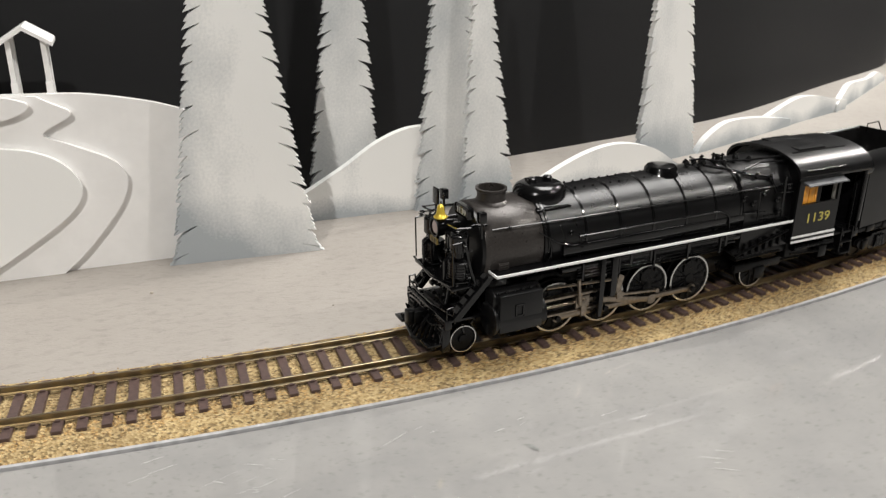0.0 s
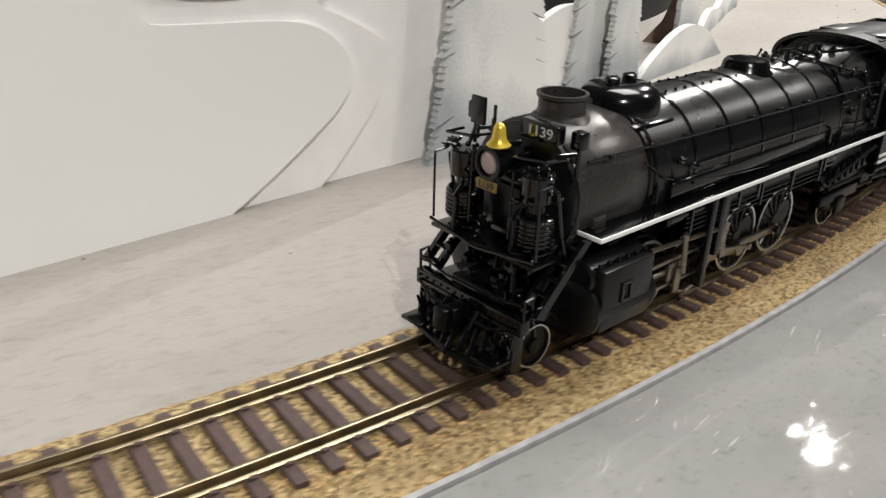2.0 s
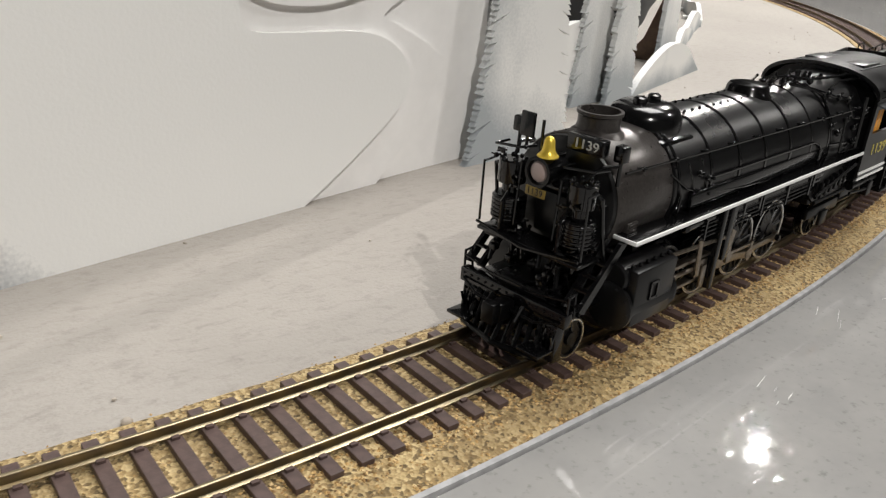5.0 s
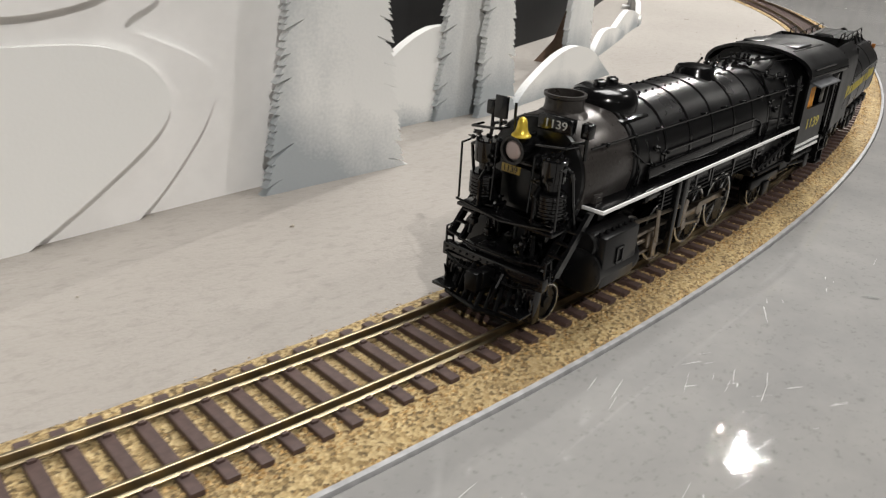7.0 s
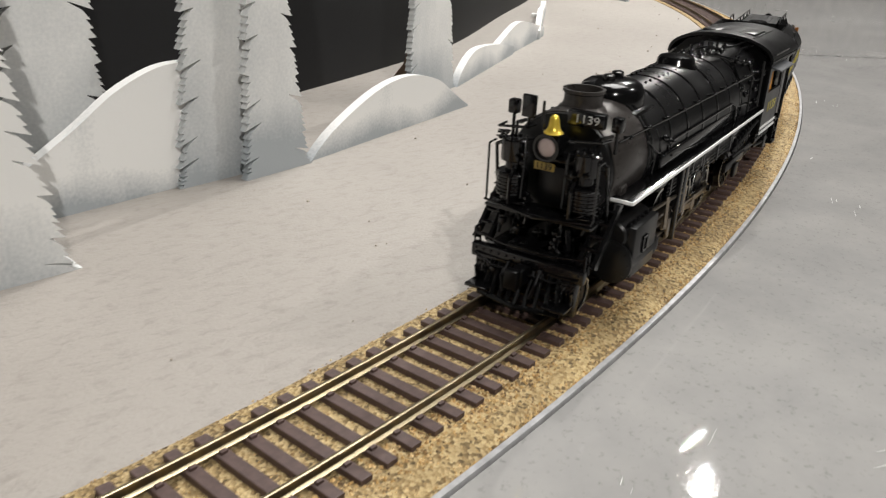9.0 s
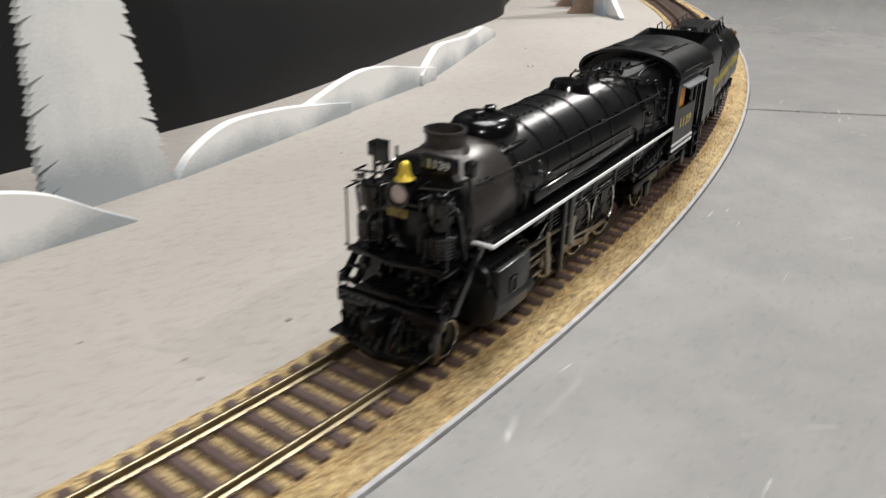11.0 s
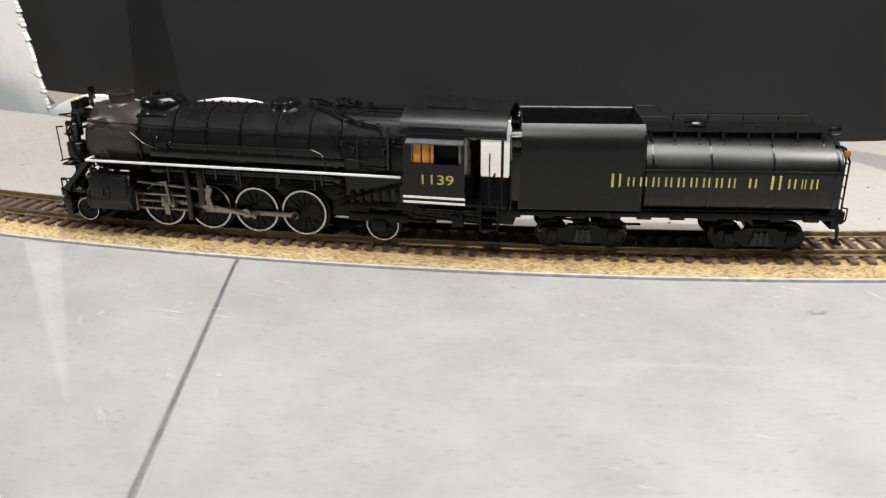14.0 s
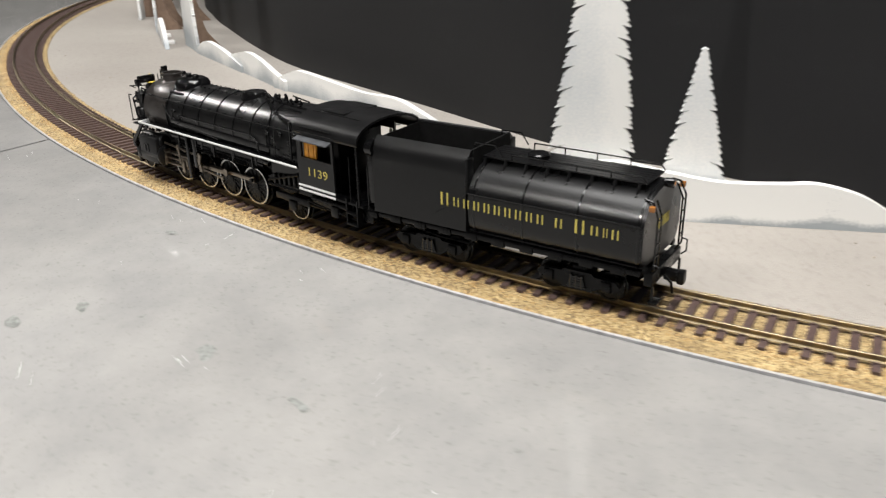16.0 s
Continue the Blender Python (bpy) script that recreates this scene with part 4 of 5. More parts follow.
    for sg in (-1, 1):
        bm = bm_()
        box(bm, 73.4, 76.2, sg * 8.0, sg * 12.8, 2.2, 10.6, 0.4)
        for k in range(4):
            ball(bm, (76.3, sg * (8.8 + k * 1.1), 9.6), 0.35, 7, 5)
            rod(bm, (76.0, sg * (8.6 + k * 1.2), 3.0 + k * 0.6), (77.2, sg * (8.6 + k * 1.2), 8.6), 0.28, seg=6)
        part("pilot_side_plate", bm, BLACK, loco, "black plate beside the pilot with small fittings")
    bm = bm_()
    box(bm, 76, 80.4, -1.6, 1.6, 8.0, 12.0, 0.5)
    box(bm, 79.8, 82.2, -2.2, 1.2, 7.6, 12.2, 0.5)
    pipe(bm, [(76.4, 4, 11.5), (79.0, 4.2, 9), (79.4, 3.4, 5.5)], 0.5, 7)
    pipe(bm, [(76.4, -4, 11.5), (79.0, -4.2, 9), (79.4, -3.4, 5.5)], 0.5, 7)
    pipe(bm, [(76.2, -13, 11.6), (77.6, -8, 10.2), (77.6, 8, 10.2), (76.2, 13, 11.6)], 0.3, 7)
    part("coupler", bm, UNDER, loco, "black front coupler and hoses")
    for sg in (-1, 1):
        bm = bm_()
        pipe(bm, [(75.2, sg * 13.8, 12), (75.2, sg * 13.9, 17.2), (73.2, sg * 13.9, 17.4), (72.6, sg * 13.8, 12)], 0.3, 6)
        part("pilot_grab_iron", bm, BLACK, loco)
    bm = bm_()
    pipe(bm, [(75.4, -13.6, 16.4), (75.8, -6, 15.2), (75.8, 6, 15.2), (75.4, 13.6, 16.4)], 0.26, 6)
    part("pilot_handrail", bm, BLACK, loco)
    rng = random.Random(8)
    for _ in range(64):
        z = rng.uniform(5, 21)
        x, y = rng.uniform(65, 76.5 if z < 9 else 73), rng.uniform(-10.5, 10.5)
        bm = bm_()
        if rng.random() < 0.55:
            q = (x + rng.uniform(-2, 2), y + rng.uniform(-1.5, 1.5), z + rng.uniform(1.5, 5))
            rod(bm, (x, y, z), q, rng.uniform(0.25, 0.6), seg=8)
            ball(bm, q, rng.uniform(0.5, 0.8), 8, 5)
        else:
            box(bm, x - 0.9, x + 0.9, y - 0.8, y + 0.8, z - 0.7, z + 0.7, 0.25)
            rod(bm, (x, y, z - 1.2), (x, y, z + 1.2), 0.4, seg=8)
        part("pipe_fitting", bm, BLACK, loco)


def running_gear():
    bm = bm_()
    box(bm, -66, 74, -6.2, 6.2, 6.5, 15, 0.4)
    box(bm, -38, 44, -7.4, 7.4, 13, 19.5, 0.5)
    box(bm, -62, -38, -13.0, 13.0, 12.5, 17, 0.5)
    part("main_frame", bm, UNDER, loco)
    for sg in (-1, 1):
        bm = bm_()
        box(bm, -58.5, 60.5, sg * 11.2, sg * 17.4, 25.7, 26.4, 0.1)
        rb = part("running_board", bm, BLACK, loco, "black running board with a white edge")
        bm = bm_()
        box(bm, -58.5, 60.5, sg * 17.4, sg * 17.8, 25.75, 26.6, 0.08)
        box(bm, 60.5, 60.9, sg * 12.2, sg * 17.8, 25.75, 26.6, 0.08)
        part("white_edge", bm, WHITE_LINE, rb, "thin white line")
        bm = bm_()
        lathe(bm, "x", (0, sg * 14.4, 11.6), [(43.4, 4.4), (43.8, 5.2), (44.8, 5.2), (45.2, 4.9), (60.4, 4.9), (60.8, 5.3), (61.6, 5.3), (62, 4.4)], 28)
        lathe(bm, "x", (0, sg * 14.2, 18.0), [(44.6, 3.0), (45.0, 3.3), (61.0, 3.3), (61.4, 2.8)], 22)
        box(bm, 45.2, 60.2, sg * 14.0, sg * 19.2, 8.0, 20.4, 0.5)
        for k in range(10):
            a = k * 0.628
            ball(bm, (61.7, sg * 14.4 + 4.4 * math.cos(a), 11.6 + 4.4 * math.sin(a)), 0.42, 6, 4)
        for k in range(6):
            ball(bm, (46 + k * 2.7, sg * 17.2, 20.8), 0.55, 6, 4)
        cyl = part("cylinder_block", bm, BLACK_SATIN, loco, "black steam cylinder with a square inset")
        bm = bm_()
        for a, b in (((52.0, 13.0), (55.0, 13.5)), ((52.0, 16.5), (55.0, 17.0)), ((52.0, 13.0), (52.5, 17.0)), ((54.5, 13.0), (55.0, 17.0))):
            box(bm, a[0], b[0], sg * 19.1, sg * 19.6, a[1], b[1])
        part("inset_frame", bm, BLACK, cyl)
        # guides, hangers, lower pipes
        bm = bm_()
        box(bm, 22, 44.5, sg * 13.3, sg * 15.4, 13.4, 14.3, 0.15)
        box(bm, 22, 44.5, sg * 13.3, sg * 15.4, 8.0, 8.8, 0.15)
        box(bm, 42.8, 44.0, sg * 13.0, sg * 16.6, 7.4, 15, 0.2)
        part("crosshead_guide", bm, NICKEL, loco, "dull nickel crosshead guides")
        bm = bm_()
        box(bm, 20.8, 22.6, sg * 12.4, sg * 17.0, 5.0, 25.6, 0.3)
        box(bm, 15.5, 18, sg * 13.4, sg * 16.6, 11, 25.6, 0.5)
        for z in (24.2, 23.0, 21.8):
            rod(bm, (-34, sg * 15.6, z), (14, sg * 15.6, z), 0.42, seg=6)
        for x in (-30, -14, 2, 10):
            box(bm, x, x + 0.8, sg * 14.2, sg * 16.2, 21, 25.6)
        part("valve_gear_hanger", bm, BLACK, loco)
        bm = bm_()
        prism(bm, [(12.6, 17.5), (14.6, 18.5), (15.6, 14), (14.6, 9.5), (12.4, 9.8), (13.6, 14)], "y", sg * 15.8 - 0.4, sg * 15.8 + 0.4)
        rod(bm, (15, sg * 16, 17), (42, sg * 16, 18.6), 0.5, seg=8)
        rod(bm, (30.5, sg * 16.4, 19.5), (29.5, sg * 16.4, 10.5), 0.6, seg=8)
        part("valve_link", bm, NICKEL, loco, "dull nickel valve gear link")
        bm = bm_()
        prism(bm, [(-34, 17), (-38, 18.4), (-58, 20.6), (-64, 20.6), (-64, 17.6), (-52, 13.8), (-40, 13.0)], "y", sg * 12.6 - 1.2, sg * 12.6 + 1.2)
        for k in range(6):
            box(bm, -41 - k * 3.2, -39.6 - k * 3.2, sg * 13.8, sg * 15.4, 14.8 + k * 0.4, 19.6 + k * 0.4, 0.3)
        rod(bm, (-36, sg * 15.2, 16.0), (-58, sg * 16.6, 22.6), 0.5, seg=7)
        rod(bm, (-36, sg * 15.2, 14.4), (-56, sg * 15.8, 15.0), 0.6, seg=7)
        part("ash_pan", bm, UNDER, loco, "black ash pan with ribs")
        bm = bm_()
        box(bm, -60, -38, sg * 12.2, sg * 13.8, 8.0, 11.2, 0.5)
        box(bm, -52, -47, sg * 13.4, sg * 14.6, 4.6, 9.2, 0.5)
        rod(bm, (-60, sg * 13, 9.5), (-70, sg * 13, 9.5), 0.7, seg=8)
        part("trailing_truck_frame", bm, UNDER, loco)


def wheelset(name, x, r, hub, spokes, parent, crank=0.0, white=True):
    """An axle with two wheels; its own pose carries it to its place, so that it can turn."""
    bm = bm_()
    rod(bm, (0, -10.4, 0), (0, 10.4, 0), 1.3, seg=12)
    for sg in (-1, 1):
        lathe(bm, "y", (0, sg * 9.7, 0), [(-1.3, r * 0.99), (-1.2, r * 1.09), (-0.9, r * 1.09), (-0.7, r), (1.0, r * 0.99), (1.0, r * 0.86), (0.6, r * 0.84), (0.6, 0.3)] if sg > 0 else [(1.3, r * 0.99), (1.2, r * 1.09), (0.9, r * 1.09), (0.7, r), (-1.0, r * 0.99), (-1.0, r * 0.86), (-0.6, r * 0.84), (-0.6, 0.3)], 36)
        lathe(bm, "y", (0, sg * 9.7, 0), [(sg * 0.5, hub), (sg * 1.3, hub * 0.9), (sg * 1.4, 0.3)], 18)
        if crank:
            a0 = 0 if sg > 0 else math.pi / 2
            px, pz = crank * math.sin(a0), crank * math.cos(a0)
            rod(bm, (px, sg * 10, pz), (px, sg * 13.6, pz), 0.95, seg=12)
            lathe(bm, "y", (-px * 1.25, sg * 10.3, -pz * 1.25), [(0, 3.0), (sg * 0.5, 2.9)], 16)
    w = part(name, bm, UNDER, parent, "black spoked wheelset" if spokes else "small black wheelset")
    for sg in (-1, 1):
        for k in range(spokes):
            a = math.tau * k / spokes
            bm = bm_()
            rod(bm, (hub * 0.7 * math.sin(a), sg * 10.4, hub * 0.7 * math.cos(a)), (r * 0.88 * math.sin(a), sg * 10.4, r * 0.88 * math.cos(a)), 0.42, seg=6)
            part("spoke", bm, UNDER, w)
        if not white:
            continue
        bm = bm_()
        y = sg * 10.72
        A = lathe(bm, "y", (0, y, 0), [(0, r * 0.995), (sg * 0.12, r * 0.99), (sg * 0.12, r * 0.915), (0, r * 0.91)], 40, cap=False)
        part("tyre", bm, TYRE, w, "bright nickel tyre rim")
    w.location = (x * MM, 0, r * MM)
    return w


boiler()
smokebox()
domes()
front_end()
running_gear()

DRIVER_R, CRANK = 8.6, 3.1
AXLES = (35.3, 16.8, -1.7, -20.2)
drivers = [wheelset("driving_wheelset", x, DRIVER_R, 2.0, 14, loco, CRANK) for x in AXLES]
pilot_wheels = wheelset("pilot_wheelset", 68.1, 4.5, 1.6, 0, loco)
trailing_wheels = wheelset("trailing_wheelset", -49.7, 6.1, 1.8, 10, loco)


def flat_rod(bm, x0, x1, w, y0, y1, r):
    box(bm, x0, x1, y0, y1, -w / 2, w / 2, 0.12)
    for x in (x0, x1):
        rod(bm, (x, y0 - 0.1, 0), (x, y1 + 0.1, 0), r, seg=16)


rods = []
for sg, lag in ((1, 0.0), (-1, math.pi / 2)):
    bm = bm_()
    for a, b in zip(AXLES, AXLES[1:]):
        flat_rod(bm, b, a, 1.7, sg * 11.6 if sg > 0 else -12.5, 12.5 if sg > 0 else -11.6, 1.45)
    side = part("side_rod", bm, NICKEL, loco, "dull nickel side rod")
    bm = bm_()
    flat_rod(bm, 0, 30, 1.9, 12.8 if sg > 0 else -13.7, 13.7 if sg > 0 else -12.8, 1.7)
    main_rod = part("main_rod", bm, NICKEL, loco, "dull nickel main rod")
    bm = bm_()
    box(bm, -2.6, 2.6, 13.2 if sg > 0 else -15.6, 15.6 if sg > 0 else -13.2, -2.0, 2.2, 0.3)
    rod(bm, (2, sg * 14.4, 0), (18, sg * 14.4, 0), 0.6, seg=10)
    box(bm, -1.0, 1.0, sg * 15.6, sg * 16.4, -4.6, 1.0, 0.2)
    crosshead = part("crosshead", bm, NICKEL, loco, "dull nickel crosshead with its piston rod")
    bm = bm_()
    flat_rod(bm, 0, 14.5, 0.9, sg * 14.0 - 0.3, sg * 14.0 + 0.3, 0.8)
    ecc = part("eccentric_rod", bm, NICKEL, loco, "thin nickel eccentric rod")
    rods.append((lag, side, main_rod, crosshead, ecc))


def cab():
    for sg in (-1, 1):
        bm = bm_()
        y0, y1 = (16.6, 17.4) if sg > 0 else (-17.4, -16.6)
        # side panel with a window opening
        for x0, x1, z0, z1 in ((-80.6, -59.5, 17.6, 31.4), (-80.6, -59.5, 38.4, 41.6), (-62.0, -59.5, 31.4, 38.4), (-80.6, -79.4, 31.4, 38.4)):
            box(bm, x0, x1, y0, y1, z0, z1)
        bmesh.ops.remove_doubles(bm, verts=bm.verts, dist=0.01)
        c = part("cab_side", bm, BLACK_SATIN, loco, "black cab side with gold figures and white lines", smooth=False)
        bm = bm_()
        for z in (17.4, 19.2):
            box(bm, -80.8, -59.3, sg * 17.4 - (0 if sg > 0 else 0.3), sg * 17.4 + (0.3 if sg > 0 else 0), z, z + 0.75)
        part("white_line", bm, WHITE_LINE, c, "white lining")
        text_part("cab_figures", "1139", 5.2, Matrix(((-1.2 * sg, 0, 0, -70.9), (0, 0, sg, sg * 17.45), (0, 0.92, 0, 25.8), (0, 0, 0, 1))), GOLD, c, "gold road number", depth=0.08)
        for nm, x0, x1, mat in (("window_sash", -62.6, -62.0, SASH), ("window_sash", -65.4, -62.9, WOOD), ("window_sash", -68.4, -65.9, WOOD), ("window_sash", -69.8, -68.8, WOOD), ("window_sash", -79.4, -78.4, SASH)):
            bm = bm_()
            box(bm, x0, x1, sg * 15.6, sg * 16.5, 31.4, 38.4, 0.1)
            part(nm, bm, mat, c, "orange wooden sash bar" if mat is WOOD else "grey sash bar")
        bm = bm_()
        prism(bm, [(sg * 17.2, 39.6), (sg * 20.4, 38.9), (sg * 20.4, 39.3), (sg * 17.2, 40.2)], "x", -80.4, -61.0)
        part("sun_visor", bm, paint_visor, c, "grey sun visor over the window")
        bm = bm_()
        for z0, z1 in ((41.8, 42.1), (43.9, 44.2)):
            box(bm, -80.5, -61.5, sg * 16.6, sg * 17.9, z0, z1)
        part("vent_slot", bm, BLACK, c)
        bm = bm_()
        pipe(bm, [(-93, sg * 16.8, 18), (-93, sg * 16.8, 41)], 0.3, 7)
        pipe(bm, [(-89, sg * 17.0, 18), (-89, sg * 17.0, 36)], 0.26, 6)
        box(bm, -93.6, -93.0, sg * 16.2, sg * 17.0, 17, 44)
        box(bm, -92, -86, sg * 12, sg * 17.4, 8.6, 9.4, 0.2)
        box(bm, -92, -86, sg * 12, sg * 17.4, 13.2, 13.8, 0.2)
        box(bm, -92.2, -91.6, sg * 14, sg * 17, 8.6, 19)
        box(bm, -86.4, -85.8, sg * 14, sg * 17, 8.6, 19)
        part("cab_steps", bm, UNDER, loco)
    bm = bm_()
    arch = [(17.9 * math.sin(radians(a)), 41.2 + 8.2 * math.cos(radians(a)) ** 0.8 - 0.0) for a in np.linspace(-89, 89, 25)]
    low = [(y * 0.965, z - 0.9) for y, z in arch]
    prism(bm, arch + low[::-1], "x", -94.5, -58.6)
    rf = part("cab_roof", bm, BLACK_SATIN, loco, "arched satin black cab roof")
    bm = bm_()
    for x0, x1, y0, y1 in ((-79, -66, 3.0, 9.0), (-79, -66, -9.0, -3.0)):
        box(bm, x0, x1, y0, y1, 47.2, 49.3, 0.2)
    for y in (2.4, 9.4, -2.4, -9.4):
        box(bm, -88, -62, y - 0.3, y + 0.3, 46.8, 49.0 if abs(y) < 5 else 48.6)
    part("roof_hatch", bm, BLACK_SATIN, rf)
    bm = bm_()
    for x in np.arange(-94, -59, 1.3):
        for sg in (-1, 1):
            ball(bm, (x, sg * 17.95, 42.2), 0.2, 5, 4)
    for a in arch[::2]:
        ball(bm, (-94.6, a[0], a[1]), 0.22, 5, 4)
    part("roof_rivets", bm, BLACK, rf)
    bm = bm_()
    wall_sec = [(-16.6, 17.6), (16.6, 17.6), (16.6, 41.6), (12, 46), (6, 48), (-6, 48), (-12, 46), (-16.6, 41.6)]
    prism(bm, wall_sec, "x", -61.0, -60.0)
    box(bm, -95, -60, -16.6, 16.6, 16.8, 17.6)
    box(bm, -78, -61, -12, 12, 18, 41, 1.0)
    part("cab_interior", bm, UNDER, loco, "dark cab front wall, floor and backhead")
    bm = bm_()
    box(bm, -97, -62, -13.5, 13.5, 10, 16.8, 0.4)
    for sg in (-1, 1):
        rod(bm, (-64, sg * 14.5, 14), (-84, sg * 14.5, 14), 1.3, seg=12)
        box(bm, -80, -76, sg * 14, sg * 16.4, 9, 13.5, 0.3)
        pipe(bm, [(-62, sg * 15.8, 12.5), (-74, sg * 15.8, 11.5), (-90, sg * 15.2, 10.5)], 0.45, 7)
    part("drag_frame", bm, UNDER, loco)


paint_visor = paint("light_grey_visor", (0.07, 0.073, 0.078), 0.35, bumpy=0.05)
cab()

# ---- the tender ----
tender = thing("locomotive_tender", "glossy black tank tender with a coal bunker and gold lettering", "tender")


def tank_section(zt):
    pts = []
    for y, z in ((-10.5, 15.4), (-14.6, 16.2), (-16.8, 18.6), (-17.3, 22), (-17.3, 29)):
        pts.append((y, z))
    crown = [(17.3, 30.8), (16.7, 32.3), (15.6, 34.0), (14.0, 35.8), (12.0, 37.4), (9.4, 38.8), (6.4, 39.6), (3.2, 39.95), (0, 40.0)]
    crown = [(y, 30.8 + (z - 30.8) * (zt - 30.8) / 9.2) for y, z in crown]
    pts += [(-y, z) for y, z in crown] + crown[-2::-1]
    return pts + [(17.3, 29), (17.3, 22), (16.8, 18.6), (14.6, 16.2), (10.5, 15.4)]


def build_tender():
    bm = bm_()
    sec = tank_section(40.0)
    prism(bm, sec, "x", -52.5, 10)
    tank = part("water_tank", bm, LAGGING, tender, "gloss black rounded water tank")
    bm = bm_()
    prism(bm, [(y * 0.985, 28 + (z - 28) * 0.97) for y, z in sec], "x", -53.2, -52.4)
    part("tank_end", bm, LAGGING, tank)
    for x in (-51.5, -31, -11, 8):
        bm = bm_()
        s2 = [(y * 1.008, 28 + (z - 28) * 1.012) for y, z in sec]
        prism(bm, s2, "x", x - 0.35, x + 0.35)
        part("tank_band", bm, BLACK, tank)
    bm = bm_()
    for x in np.arange(-51, 9, 1.6):
        for sg in (-1, 1):
            ball(bm, (x, sg * 17.3, 30.2), 0.17, 5, 4)
    part("tank_rivets", bm, BLACK, tank)
    for sg in (-1, 1):
        bm = bm_()
        box(bm, -52.2, 10.5, sg * 17.25, sg * 17.6, 30.5, 31.0, 0.1)
        part("tank_seam", bm, BLACK, tank)
    # lettering on both sides as plain gold bars
    widths = [4.6] + [3.3] * 9 + [0.0, 3.6, 0.0, 4.8, 3.6, 2.0, 3.4]
    for sg in (-1, 1):
        x = 21.7
        scale_w = 69.5 / (sum(widths) + 0.75 * (len(widths) - 1) + 5.0)
        bm = bm_()
        for k, w in enumerate(widths):
            w *= scale_w
            if not w:
                x -= 2.5 * scale_w
                continue
            tall = 4.7 if k in (0, 13) else 3.2
            z0 = 24.6 if k in (0, 13) else 25.0
            for u, v in ((0.08, 0.24), (0.60, 0.74)):
                xa, xb = x - w * u, x - w * v
                if sg < 0:
                    xa, xb = -26.1 - xa, -26.1 - xb
                box(bm, min(xa, xb), max(xa, xb), sg * 17.3 if sg > 0 else -17.5, 17.5 if sg > 0 else -17.3, z0, z0 + tall)
            x -= w + 0.75 * scale_w
        part("lettering", bm, GOLD, tender, "row of gold lettering bars", smooth=False)
    # coal bunker with rounded shoulders, open on top
    bm = bm_()
    outer = [(-17.35, 16.2), (-17.35, 36.5), (-16.9, 40.2), (-15.4, 43.2), (-13.4, 45.0)]
    loop = outer + [(-12.8, 44.6), (-12.6, 34), (12.6, 34), (12.8, 44.6)] + [(-y, z) for y, z in outer[::-1]]
    prism(bm, loop, "x", 11, 51.5)
    bunker = part("coal_bunker", bm, BLACK_SATIN, tender, "satin black coal bunker with rolled shoulders")
    bm = bm_()
    box(bm, 11.2, 51.3, -12.6, 12.6, 33.6, 34.2)
    box(bm, 10.6, 11.4, -13, 13, 33, 45)
    for _ in range(40):
        a, b = random.uniform(14, 49), random.uniform(-11, 11)
        ball(bm, (a, b, 34.4), random.uniform(0.8, 1.6), 6, 4)
    # dark liners on the inner walls stand in for the shade inside
    for sg in (-1, 1):
        box(bm, 11.4, 51.2, sg * 12.2 - 0.15, sg * 12.2 + 0.15, 34, 44.3)
    box(bm, 50.9, 51.3, -12.2, 12.2, 34, 44)
    part("coal", bm, COAL_AND_SHADE, bunker, "dark coal low in the bunker, with dark liners for the shade inside")
    for sg in (-1, 1):
        bm = bm_()
        rod(bm, (11, sg * 17.35, 30), (24, sg * 17.35, 21), 0.2, seg=6)
        rod(bm, (11, sg * 17.35, 30), (11, sg * 17.35, 36.5), 0.22, seg=6)
        box(bm, 10.4, 11.6, sg * 12.8, sg * 17.0, 30, 42.6, 0.4)
        part("bunker_gusset", bm, BLACK_SATIN, bunker)
    bm = bm_()
    for sg in (-1, 1):
        lathe(bm, "x", (0, sg * 15.0, 40), [(51.4, 3.4), (54.6, 3.2), (54.8, 2.6)], 20)
        box(bm, 50.8, 54.4, sg * 13.5, sg * 17.2, 19, 40, 0.6)
        pipe(bm, [(54.6, sg * 17.0, 16), (54.6, sg * 17.0, 33)], 0.3, 6)
    box(bm, 50.6, 52, -16.8, 16.8, 16, 36)
    part("front_coal_gate", bm, BLACK, tender, "black rounded front wings and gate")
    # deck with planks, hatch and rails on the tank
    bm = bm_()
    for k in range(7):
        y = -6.6 + k * 2.2
        box(bm, -50, 10, y - 0.95, y + 0.95, 41.2, 41.7)
    for x in range(-48, 10, 8):
        box(bm, x, x + 0.8, -8, 8, 39.4, 41.2)
        for sg in (-1, 1):
            rod(bm, (x + 0.4, sg * 8.5, 41.4), (x + 0.4, sg * 10.2, 37.4), 0.4, seg=6)
            ball(bm, (x + 0.4, sg * 10.6, 37.6), 0.8, 8, 5)
    part("tank_walkway", bm, BLACK_SATIN, tank, "slatted black walkway along the tank top")
    bm = bm_()
    lathe(bm, "z", (-8, 0, 0), [(41.6, 3.8), (43.0, 3.8), (43.5, 3.3)], 24)
    part("water_hatch", bm, BLACK, tank)
    for sg in (-1, 1):
        bm = bm_()
        pipe(bm, [(12, sg * 9.4, 46.5), (4, sg * 9.4, 46.6), (1, sg * 9.2, 42.6)], 0.26, 6)
        pipe(bm, [(-2, sg * 8.2, 41.6), (-2, sg * 8.2, 43.8), (-48, sg * 8.2, 43.8), (-50, sg * 8.2, 41.6)], 0.26, 6)
        for x in (-14, -26, -38):
            rod(bm, (x, sg * 8.2, 41.6), (x, sg * 8.2, 43.8), 0.24, seg=6)
        rod(bm, (12, sg * 9.4, 43.5), (12, sg * 9.4, 46.5), 0.26, seg=6)
        part("tank_handrail", bm, BLACK, tank)
        bm = bm_()
